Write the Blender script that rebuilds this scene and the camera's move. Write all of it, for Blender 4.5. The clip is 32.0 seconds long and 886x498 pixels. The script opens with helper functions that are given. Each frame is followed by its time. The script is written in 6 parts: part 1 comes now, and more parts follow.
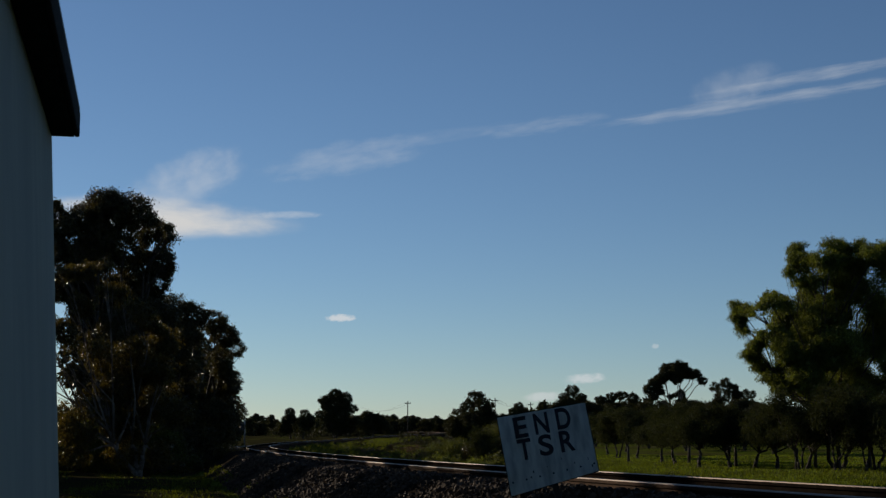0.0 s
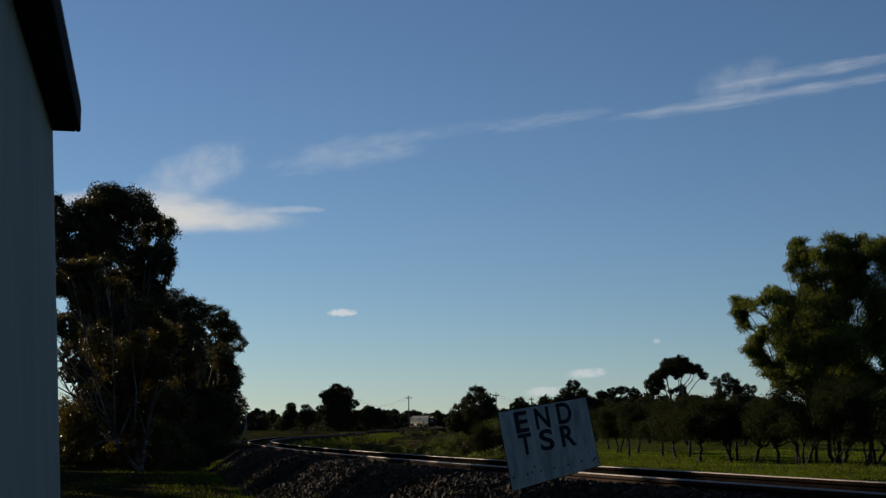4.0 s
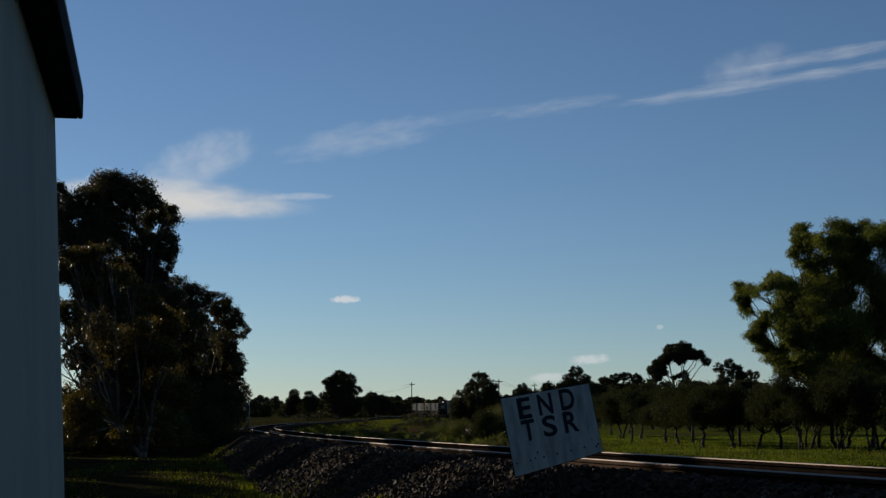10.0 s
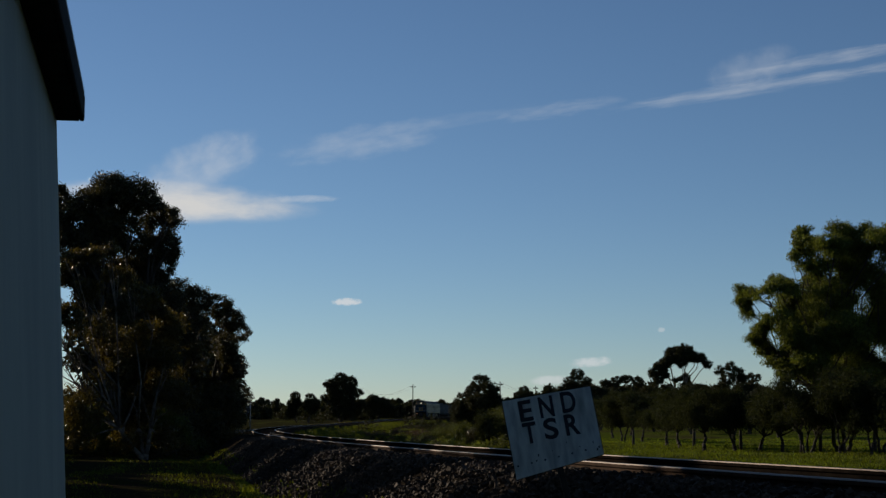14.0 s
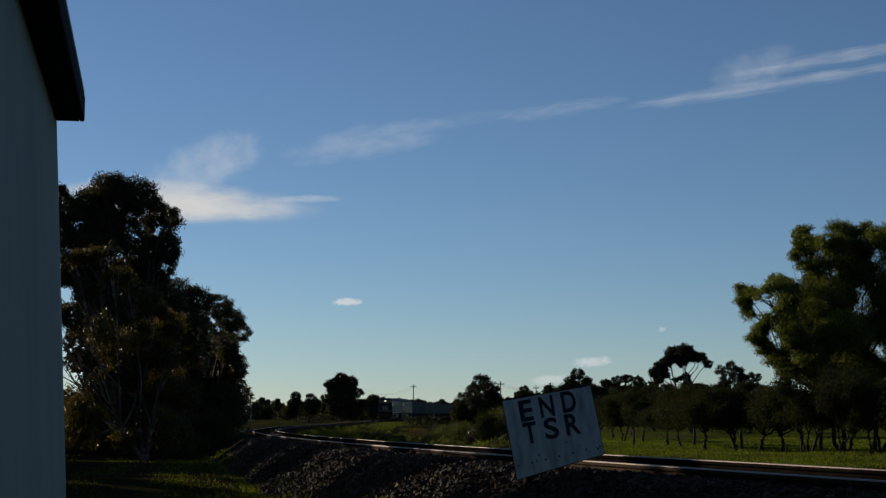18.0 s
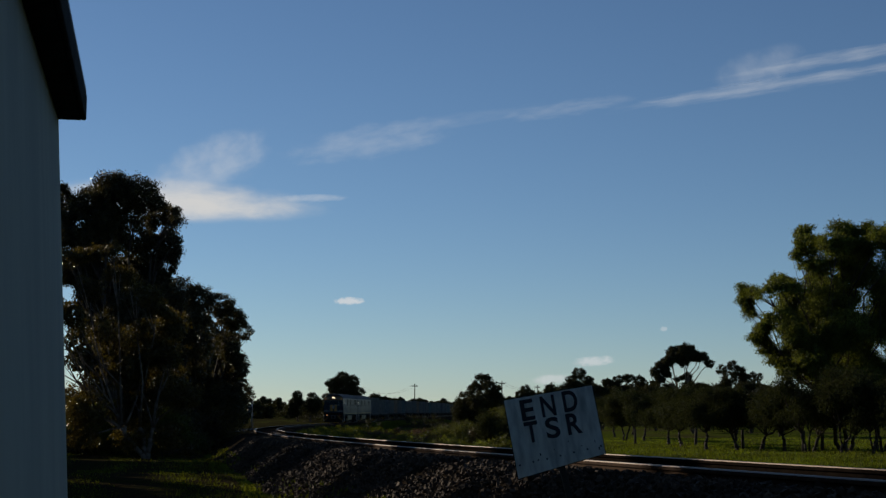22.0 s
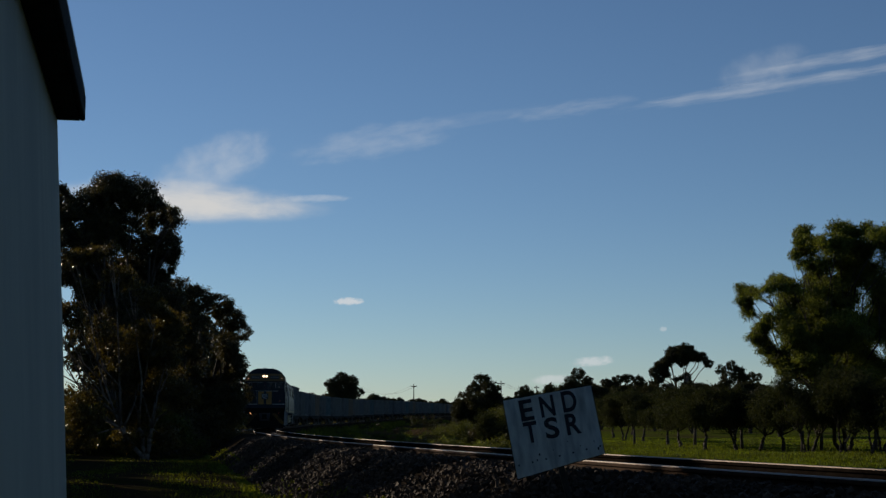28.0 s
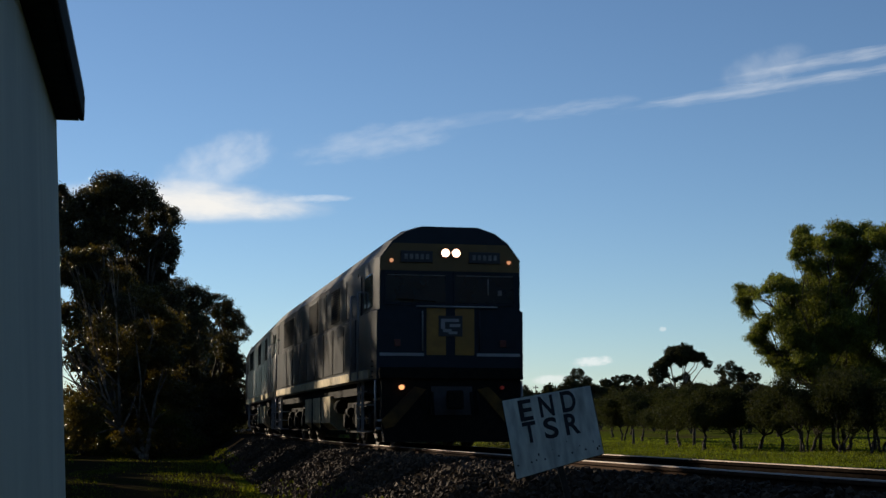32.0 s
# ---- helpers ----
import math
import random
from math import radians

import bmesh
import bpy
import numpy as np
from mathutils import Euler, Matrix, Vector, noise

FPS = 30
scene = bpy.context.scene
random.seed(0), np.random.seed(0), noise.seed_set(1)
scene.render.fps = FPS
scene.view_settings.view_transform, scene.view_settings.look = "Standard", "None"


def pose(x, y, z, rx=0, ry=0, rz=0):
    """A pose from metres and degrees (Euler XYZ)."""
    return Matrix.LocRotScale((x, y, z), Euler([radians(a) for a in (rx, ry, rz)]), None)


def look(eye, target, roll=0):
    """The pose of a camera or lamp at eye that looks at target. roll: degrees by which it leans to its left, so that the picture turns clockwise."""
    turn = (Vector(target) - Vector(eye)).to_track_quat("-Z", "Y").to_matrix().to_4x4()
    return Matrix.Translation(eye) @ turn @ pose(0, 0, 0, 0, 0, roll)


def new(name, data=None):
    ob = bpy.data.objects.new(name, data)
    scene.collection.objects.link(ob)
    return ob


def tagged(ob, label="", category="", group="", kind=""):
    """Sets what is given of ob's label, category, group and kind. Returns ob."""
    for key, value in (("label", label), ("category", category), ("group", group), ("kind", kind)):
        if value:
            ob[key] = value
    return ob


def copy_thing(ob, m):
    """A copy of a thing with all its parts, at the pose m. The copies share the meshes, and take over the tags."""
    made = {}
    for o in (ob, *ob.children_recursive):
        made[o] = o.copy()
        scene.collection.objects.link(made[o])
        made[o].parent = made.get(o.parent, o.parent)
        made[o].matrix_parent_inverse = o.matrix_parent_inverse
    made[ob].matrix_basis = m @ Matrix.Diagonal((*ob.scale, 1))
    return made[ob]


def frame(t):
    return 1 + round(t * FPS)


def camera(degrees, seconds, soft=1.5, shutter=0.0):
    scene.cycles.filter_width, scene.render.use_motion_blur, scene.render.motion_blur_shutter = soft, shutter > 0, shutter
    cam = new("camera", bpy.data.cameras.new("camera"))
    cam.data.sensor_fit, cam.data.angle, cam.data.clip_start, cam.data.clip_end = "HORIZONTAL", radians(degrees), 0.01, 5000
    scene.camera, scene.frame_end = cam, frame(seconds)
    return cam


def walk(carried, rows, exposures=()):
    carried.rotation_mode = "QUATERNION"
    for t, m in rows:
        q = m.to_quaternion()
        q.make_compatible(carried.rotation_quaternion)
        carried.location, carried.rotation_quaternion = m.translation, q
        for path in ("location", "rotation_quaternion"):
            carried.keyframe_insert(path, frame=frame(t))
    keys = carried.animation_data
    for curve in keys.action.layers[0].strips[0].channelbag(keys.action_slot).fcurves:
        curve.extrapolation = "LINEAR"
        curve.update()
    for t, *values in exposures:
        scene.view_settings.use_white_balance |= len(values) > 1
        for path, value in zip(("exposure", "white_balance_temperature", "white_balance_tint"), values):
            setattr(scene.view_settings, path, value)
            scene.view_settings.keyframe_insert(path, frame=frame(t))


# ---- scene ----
# ---- camera and its path ----
EYE = (0.0, 0.0, 0.5)
cam = camera(2 * math.degrees(math.atan(784 / 2600)), 32.0, soft=1.35, shutter=0.12)
# seconds, tilt, lean, turn in degrees: a held camera that stands in one place
TURNS = (
    (0, 97.380, -0.049, -0.257), (0.5, 97.390, -0.071, -0.262), (1, 97.413, -0.060, -0.257), (1.5, 97.413, -0.048, -0.257),
    (2, 97.413, -0.047, -0.257), (2.5, 97.413, -0.062, -0.257), (3, 97.390, -0.088, -0.244), (3.5, 97.381, -0.101, -0.231),
    (5.5, 96.171, 0.129, -0.158), (6, 96.188, 0.095, -0.151), (6.5, 96.278, 0.068, -0.153), (7, 96.394, 0.033, -0.182), (7.5, 96.549, -0.000, -0.184),
    (8, 96.620, -0.001, -0.156), (8.5, 96.627, 0.010, -0.152), (9, 96.616, 0.016, -0.197), (9.5, 96.646, 0.038, -0.118), (10, 96.650, 0.038, -0.102),
    (10.5, 96.649, 0.002, -0.086), (11, 96.649, -0.004, -0.053), (11.5, 96.679, 0.012, -0.052), (12, 96.717, 0.001, -0.053),
    (12.5, 96.750, -0.015, -0.054), (13, 96.749, -0.016, -0.054), (13.5, 96.767, -0.013, -0.054), (14, 96.750, -0.012, -0.057),
    (14.5, 96.750, -0.014, -0.054), (16.5, 96.749, 0.036, -0.053), (17, 96.739, 0.043, -0.069), (17.5, 96.736, 0.044, -0.053),
    (18, 96.744, 0.056, -0.039), (18.5, 96.739, 0.041, -0.019), (19, 96.717, 0.002, -0.007), (19.5, 96.717, -0.015, 0.012),
    (20, 96.717, -0.014, 0.012), (20.5, 96.716, -0.001, -0.007), (21, 96.717, 0.013, -0.007), (21.5, 96.717, -0.007, 0.008),
    (22, 96.715, -0.021, 0.013), (22.5, 96.730, -0.003, 0.015), (23, 96.727, 0.010, -0.008), (23.5, 96.725, 0.001, -0.011),
    (24, 96.716, 0.001, 0.008), (24.5, 96.738, 0.018, -0.012), (25, 96.748, 0.031, -0.019), (25.5, 96.731, 0.053, -0.020),
    (27.5, 96.716, 0.031, -0.015), (28, 96.726, 0.020, -0.021), (28.5, 96.750, 0.032, -0.049), (29, 96.749, 0.025, -0.049),
    (29.5, 96.720, -0.002, -0.051), (30, 96.717, -0.013, -0.043), (30.5, 96.715, -0.016, -0.021), (31, 96.716, -0.017, -0.024),
    (31.5, 96.721, -0.007, -0.050), (32, 96.727, 0.017, -0.054),
)
walk(cam, [(t, pose(*EYE, rx, ry, rz)) for t, rx, ry, rz in TURNS],
     exposures=[(t, -0.46 + up, 6620 + warm, 10) for t, up, warm in ((0, 0, 0), (29.4, 0, 0), (30.0, 0.08, 60), (31.0, 0.48, 200), (31.4, 0.55, 230), (31.7, 0.55, 240), (32, 0.55, 240))])

# ---- world and sun ----
SUN_AZ, SUN_EL = radians(46), radians(17)      # to the left of +Y, above the horizon
world = bpy.data.worlds.new("world")
scene.world = world
world.use_nodes = True
wn = world.node_tree
sky = wn.nodes.new("ShaderNodeTexSky")
sky.sky_type, sky.sun_disc = "NISHITA", False
sky.sun_elevation, sky.sun_rotation = SUN_EL, -SUN_AZ
sky.altitude, sky.air_density, sky.dust_density, sky.ozone_density = 1500, 1.0, 0.18, 4.2
wn.links.new(sky.outputs[0], wn.nodes["Background"].inputs[0])
wn.nodes["Background"].inputs[1].default_value = 0.1
sun = new("sun", bpy.data.lights.new("sun", "SUN"))
sun.data.energy, sun.data.angle, sun.data.color = 5.0, radians(0.53), (1.0, 0.86, 0.68)
to_sun = Vector((-math.sin(SUN_AZ) * math.cos(SUN_EL), math.cos(SUN_AZ) * math.cos(SUN_EL), math.sin(SUN_EL)))
sun.matrix_world = look(to_sun * 300, (0, 0, 0))


# ---- materials ----
def mat(name, base, rough=0.7, metal=0.0, var=0.25, grain=8.0, stain=0.6, bump=0.0, spec=0.5, second=None, island=False, squash=None):
    """A surface with variation at two scales; second: the colour of its stains."""
    m = bpy.data.materials.new(name)
    m.use_nodes = True
    n, l = m.node_tree.nodes, m.node_tree.links
    b = n["Principled BSDF"]
    co = n.new("ShaderNodeTexCoord")
    fine, wide = n.new("ShaderNodeTexNoise"), n.new("ShaderNodeTexNoise")
    fine.inputs["Scale"].default_value, fine.inputs["Detail"].default_value = grain, 5
    wide.inputs["Scale"].default_value, wide.inputs["Detail"].default_value = stain, 4
    place = co.outputs["Object"]
    if squash:
        mp = n.new("ShaderNodeMapping")
        mp.inputs["Scale"].default_value = squash
        l.new(place, mp.inputs["Vector"])
        place = mp.outputs[0]
    for t in (fine, wide):
        l.new(place, t.inputs["Vector"])
    dark = [c * (1 - var) for c in base]
    light = [min(1, c * (1 + var)) for c in base]
    ramp = n.new("ShaderNodeValToRGB")
    ramp.color_ramp.elements[0].position, ramp.color_ramp.elements[1].position = 0.3, 0.7
    ramp.color_ramp.elements[0].color, ramp.color_ramp.elements[1].color = (*dark, 1), (*light, 1)
    l.new(fine.outputs["Fac"], ramp.inputs["Fac"])
    mix = n.new("ShaderNodeMix")
    mix.data_type = "RGBA"
    edge = n.new("ShaderNodeMapRange")
    edge.inputs["From Min"].default_value, edge.inputs["From Max"].default_value = 0.45, 0.7
    l.new(wide.outputs["Fac"], edge.inputs["Value"])
    l.new(edge.outputs[0], mix.inputs["Factor"])
    l.new(ramp.outputs[0], mix.inputs["A"])
    mix.inputs["B"].default_value = (*(second or [c * (1 - var * 0.8) for c in base]), 1)
    out = mix.outputs["Result"]
    if island:
        geo, hsv, mr = n.new("ShaderNodeNewGeometry"), n.new("ShaderNodeHueSaturation"), n.new("ShaderNodeMapRange")
        mr.inputs["To Min"].default_value, mr.inputs["To Max"].default_value = 0.55, 1.5
        l.new(geo.outputs["Random Per Island"], mr.inputs["Value"])
        l.new(mr.outputs[0], hsv.inputs["Value"])
        l.new(out, hsv.inputs["Color"])
        out = hsv.outputs[0]
    l.new(out, b.inputs["Base Color"])
    b.inputs["Roughness"].default_value, b.inputs["Metallic"].default_value = rough, metal
    b.inputs["Specular IOR Level"].default_value = spec
    if bump:
        bp = n.new("ShaderNodeBump")
        bp.inputs["Strength"].default_value, bp.inputs["Distance"].default_value = bump, 0.02
        l.new(fine.outputs["Fac"], bp.inputs["Height"])
        l.new(bp.outputs[0], b.inputs["Normal"])
    return m


def leaf_mat(name, base, glow=0.45, gloss=0.35, spec=0.18):
    """Thin leaves: they reflect, let light through and vary from leaf to leaf."""
    m = mat(name, base, gloss, 0, 0.3, 3.0, 0.25, 0, spec, [c * 0.6 for c in base], island=True)
    n, l = m.node_tree.nodes, m.node_tree.links
    b, o = n["Principled BSDF"], n["Material Output"]
    tr, mx = n.new("ShaderNodeBsdfTranslucent"), n.new("ShaderNodeMixShader")
    src = b.inputs["Base Color"].links[0].from_socket
    warm = n.new("ShaderNodeMix")
    warm.data_type, warm.blend_type = "RGBA", "MULTIPLY"
    warm.inputs["Factor"].default_value = 1
    warm.inputs["B"].default_value = (1.5, 1.35, 0.5, 1)
    l.new(src, warm.inputs["A"])
    l.new(warm.outputs["Result"], tr.inputs["Color"])
    mx.inputs[0].default_value = glow
    l.new(b.outputs[0], mx.inputs[1])
    l.new(tr.outputs[0], mx.inputs[2])
    l.new(mx.outputs[0], o.inputs["Surface"])
    return m


def glow_mat(name, colour, power):
    m = bpy.data.materials.new(name)
    m.use_nodes = True
    b = m.node_tree.nodes["Principled BSDF"]
    b.inputs["Base Color"].default_value = (*colour, 1)
    b.inputs["Emission Color"].default_value = (*colour, 1)
    b.inputs["Emission Strength"].default_value = power
    return m


M_GROUND = mat("earth_and_grass", (0.062, 0.080, 0.010), 0.95, 0, 0.45, 2.2, 0.09, 0.6, 0.0, (0.055, 0.046, 0.020))
M_GRASS = leaf_mat("grass_blades", (0.078, 0.110, 0.012), 0.55, 0.8)
M_DRY = leaf_mat("dry_grass_blades", (0.072, 0.062, 0.022), 0.4, 0.8)
M_GRAVEL = mat("gravel", (0.085, 0.08, 0.072), 0.95, 0, 0.4, 9, 0.3, 0.8, 0.2)
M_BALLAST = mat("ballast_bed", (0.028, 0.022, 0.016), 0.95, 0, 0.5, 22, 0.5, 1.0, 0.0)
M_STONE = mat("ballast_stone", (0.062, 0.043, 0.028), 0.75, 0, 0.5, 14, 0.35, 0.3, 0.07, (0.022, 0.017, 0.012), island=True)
M_RAIL = mat("rail_rusty_web", (0.05, 0.028, 0.016), 0.9, 0.0, 0.35, 9, 1.5, 0.4, 0.06)
M_RAILINNER = mat("rail_dark_inner_face", (0.014, 0.011, 0.009), 0.9, 0, 0.4, 9, 1.5, 0.3, 0.0)
M_RAILTOP = mat("rail_polished_head", (0.15, 0.112, 0.08), 0.5, 0.6, 0.15, 20, 2, 0)
M_SLEEPER = mat("dark_sleeper", (0.036, 0.030, 0.025), 0.9, 0, 0.25, 14, 1.0, 0.4, 0.3)
M_WALL = mat("white_painted_wall", (0.46, 0.475, 0.39), 0.85, 0, 0.05, 5, 1.4, 0.04, 0.15, (0.40, 0.41, 0.345), squash=(1, 1, 0.22))
M_FASCIA = mat("near_black_fascia", (0.03, 0.028, 0.025), 0.9, 0, 0.3, 9, 1, 0.5, 0.05)
M_ROOF = mat("roof_iron", (0.25, 0.25, 0.26), 0.5, 0.6, 0.2, 6, 0.5, 0.2)
M_SIGN = mat("sign_white_enamel", (0.70, 0.72, 0.62), 0.65, 0, 0.12, 9, 5.5, 0.2, 0.3, (0.40, 0.41, 0.35), squash=(2.2, 1, 0.6))
M_BLACK = mat("black_lettering", (0.024, 0.024, 0.026), 0.6, 0, 0.3, 12, 2, 0)
M_GALV = mat("galvanised_steel", (0.33, 0.33, 0.33), 0.5, 0.7, 0.2, 18, 2, 0.1)
M_BARK = mat("grey_bark", (0.042, 0.034, 0.027), 0.9, 0, 0.4, 7, 0.9, 1.0, 0.2, (0.07, 0.058, 0.046))
M_PALEBARK = mat("pale_gum_bark", (0.15, 0.125, 0.095), 0.85, 0, 0.4, 6, 0.7, 0.6, 0.1, (0.08, 0.06, 0.045))
M_WOOD = mat("grey_weathered_wood", (0.055, 0.046, 0.037), 0.9, 0, 0.35, 12, 1, 0.6, 0.2)
M_FENCEWIRE = mat("rusty_fence_wire", (0.03, 0.026, 0.022), 0.9, 0, 0.2, 5, 1, 0, 0.0)
M_WIRE = mat("dull_wire", (0.08, 0.08, 0.08), 0.6, 0.6, 0.1, 5, 1, 0)
M_GUM = leaf_mat("gum_leaves", (0.042, 0.037, 0.014), 0.32, 0.4, 0.28)
# Lighter, warmer copy of the gum leaves, with sunlight put into the colour.
M_GUMWARM = leaf_mat("gum_leaves_sunlit_olive_brown", (0.072, 0.058, 0.018), 0.45, 0.36, 0.3)
M_PEPPER = leaf_mat("pepper_tree_leaves", (0.088, 0.112, 0.030), 0.6, 0.5)
M_OLIVE = leaf_mat("olive_grey_leaves", (0.027, 0.034, 0.015), 0.3, 0.75, 0.06)
M_FARLEAF = leaf_mat("far_leaves", (0.026, 0.028, 0.011), 0.25, 0.7)
# Path colour is taken dark to carry the shade of the trees.
M_SHADEPATH = mat("shade_darkened_path", (0.030, 0.023, 0.013), 0.95, 0, 0.5, 6, 0.5, 1.0, 0.0, (0.026, 0.027, 0.008))
M_ROUGH = mat("rough_dry_pasture", (0.034, 0.032, 0.012), 0.95, 0, 0.5, 3, 0.2, 0.8, 0.0, (0.022, 0.018, 0.010))
# Duller copy of the grass colour: shade on the path, dull weeds elsewhere.
M_DULLGRASS = leaf_mat("dull_and_shaded_grass_blades", (0.065, 0.082, 0.012), 0.45, 0.8)
M_DEADWEED = leaf_mat("dead_weeds", (0.075, 0.052, 0.042), 0.3, 0.8)
M_SHRUB = leaf_mat("shrub_leaves", (0.06, 0.072, 0.017), 0.4, 0.6)


# ---- building helpers ----
def mesh_ob(name, bm, material, parent=None, label="", smooth=False):
    me = bpy.data.meshes.new(name)
    bm.to_mesh(me)
    bm.free()
    for mm in (material if isinstance(material, (list, tuple)) else [material]):
        me.materials.append(mm)
    if smooth:
        for p in me.polygons:
            p.use_smooth = True
    ob = new(name, me)
    if parent is not None:
        ob.parent = parent
    if label:
        ob["label"] = label
    return ob


def part(name, bm, material, parent, label="", smooth=False):
    return mesh_ob(name, bm, material, parent, label, smooth)


def thing(name, m, label, category, group="", kind=""):
    e = new(name)
    e.empty_display_size = 0.2
    e.matrix_world = m
    return tagged(e, label, category, group, kind)


def raw(name, verts, faces, material, parent=None, smooth=False, index=None):
    """A mesh from computed arrays."""
    me = bpy.data.meshes.new(name)
    if isinstance(faces, np.ndarray):
        n, k = faces.shape
        me.vertices.add(len(verts))
        me.vertices.foreach_set("co", np.asarray(verts, dtype=np.float32).ravel())
        me.loops.add(n * k)
        me.loops.foreach_set("vertex_index", faces.astype(np.int32).ravel())
        me.polygons.add(n)
        me.polygons.foreach_set("loop_start", np.arange(0, n * k, k, dtype=np.int32))
    else:
        me.from_pydata([tuple(v) for v in verts], [], faces)
    for mm in (material if isinstance(material, (list, tuple)) else [material]):
        me.materials.append(mm)
    if index is not None:
        me.polygons.foreach_set("material_index", np.asarray(index, dtype=np.int32))
    me.polygons.foreach_set("use_smooth", np.full(len(me.polygons), bool(smooth)))
    me.update(calc_edges=True)
    ob = new(name, me)
    if parent is not None:
        ob.parent = parent
    return ob


def box(bm, x0, x1, y0, y1, z0, z1, bevel=0.0, mi=0):
    r = bmesh.ops.create_cube(bm, size=1, matrix=Matrix.LocRotScale(((x0 + x1) / 2, (y0 + y1) / 2, (z0 + z1) / 2), None,
                                                                    (abs(x1 - x0), abs(y1 - y0), abs(z1 - z0))))
    fs = {fc for v in r["verts"] for fc in v.link_faces}
    for fc in fs:
        fc.material_index = mi
    if bevel:
        es = list({e for v in r["verts"] for e in v.link_edges})
        b = bmesh.ops.bevel(bm, geom=es, offset=bevel, segments=2, affect="EDGES", profile=0.5)
        for fc in b["faces"]:
            fc.material_index = mi
    return bm


def boxbm(x0, x1, y0, y1, z0, z1, bevel=0.0):
    return box(bmesh.new(), x0, x1, y0, y1, z0, z1, bevel)


def tube(bm, a, b, r0, r1=None, n=8, mi=0):
    """A tapered rod from a to b."""
    a, b = Vector(a), Vector(b)
    r1 = r0 if r1 is None else r1
    d = b - a
    q = d.to_track_quat("Z", "Y").to_matrix()
    rings = []
    for c, r in ((a, r0), (b, r1)):
        rings.append([bm.verts.new(c + q @ Vector((r * math.cos(k * math.tau / n), r * math.sin(k * math.tau / n), 0))) for k in range(n)])
    for k in range(n):
        fc = bm.faces.new((rings[0][k], rings[0][(k + 1) % n], rings[1][(k + 1) % n], rings[1][k]))
        fc.material_index, fc.smooth = mi, True
    for ring in (rings[0][::-1], rings[1]):
        fc = bm.faces.new(ring)
        fc.material_index = mi
    return bm


def prism(bm, profile, y0, y1, mi=0):
    """The outline (x, z), drawn out along y."""
    a = [bm.verts.new((x, y0, z)) for x, z in profile]
    b = [bm.verts.new((x, y1, z)) for x, z in profile]
    n = len(a)
    fs = [bm.faces.new((a[k], a[(k + 1) % n], b[(k + 1) % n], b[k])) for k in range(n)]
    fs += [bm.faces.new(a[::-1]), bm.faces.new(b)]
    for fc in fs:
        fc.material_index = mi
    bmesh.ops.recalc_face_normals(bm, faces=fs)
    return bm


# ---- the railway's line ----
# s runs from the camera outwards along the line; curvature in 1/km at the stations KNOTS, height in metres at RISES
KNOTS = (-90, -25, 30, 80, 130, 200, 280, 340, 400, 460, 520, 580, 620, 680, 1400)
CURVE = (1.2, 1.77, 1.34, 1.36, 1.54, 0.81, 0.0, 0.15, -0.54, -1.43, -2.38, -2.45, -2.0, 0.0, 0.0)
RISES = ((-100, 0.12), (-30, 0.085), (0, 0.012), (22, 0), (100, 0), (200, 0.35), (300, 1.42), (400, 2.06), (600, 3.77), (1400, 5.0))
S0, S1 = -80, 1120
_f = np.arange(0, S1 + 1.0)
_hf = -0.220 + np.concatenate([[0], np.cumsum(np.interp(_f, KNOTS, CURVE) * 1e-3)[:-1]])
_b = np.arange(0, -S0 + 1.0)
_hb = -0.220 - np.concatenate([[0], np.cumsum(np.interp(-_b, KNOTS, CURVE) * 1e-3)[:-1]])
LS = np.concatenate([-_b[::-1][:-1], _f])
LX = 0.225 + np.concatenate([-np.cumsum(np.sin(_hb))[:-1][::-1], [0], np.cumsum(np.sin(_hf))[:-1]])
LY = 28.237 + np.concatenate([-np.cumsum(np.cos(_hb))[:-1][::-1], [0], np.cumsum(np.cos(_hf))[:-1]])
LH = np.concatenate([_hb[::-1][:-1], _hf])
LZ = np.interp(LS, [a for a, _ in RISES], [b for _, b in RISES])
LZ = np.convolve(np.pad(LZ, 20, mode="edge"), np.ones(41) / 41, mode="valid")


def line(s):
    """Place and heading of the line's middle at rail height."""
    return (np.interp(s, LS, LX), np.interp(s, LS, LY), np.interp(s, LS, LZ), np.interp(s, LS, LH))


def beside(s, off, up=0.0):
    """A point off metres to the right of the line (seen from the camera looking outwards)."""
    x, y, z, h = line(s)
    return np.array([x + off * math.cos(h), y - off * math.sin(h), z + up])


def base_height(y):
    return np.interp(y, (-400, 120, 220, 330, 450, 620, 3500), (-1.15, -1.15, -0.75, 0.55, 1.3, 2.9, 6.0))


def ground_z(x, y):
    """The ground's height: it rolls a little and rises with the line in the distance."""
    x, y = np.asarray(x, float), np.asarray(y, float)
    d = np.hypot(x, y)
    roll = 0.10 * np.sin(x * 0.31 + 1.3 * np.sin(y * 0.12)) * np.sin(y * 0.23 + x * 0.05) + 0.22 * np.sin(x * 0.033 + 2) * np.sin(y * 0.027 + 1)
    return base_height(y) + roll * np.clip(d / 40, 0.3, 1.0)


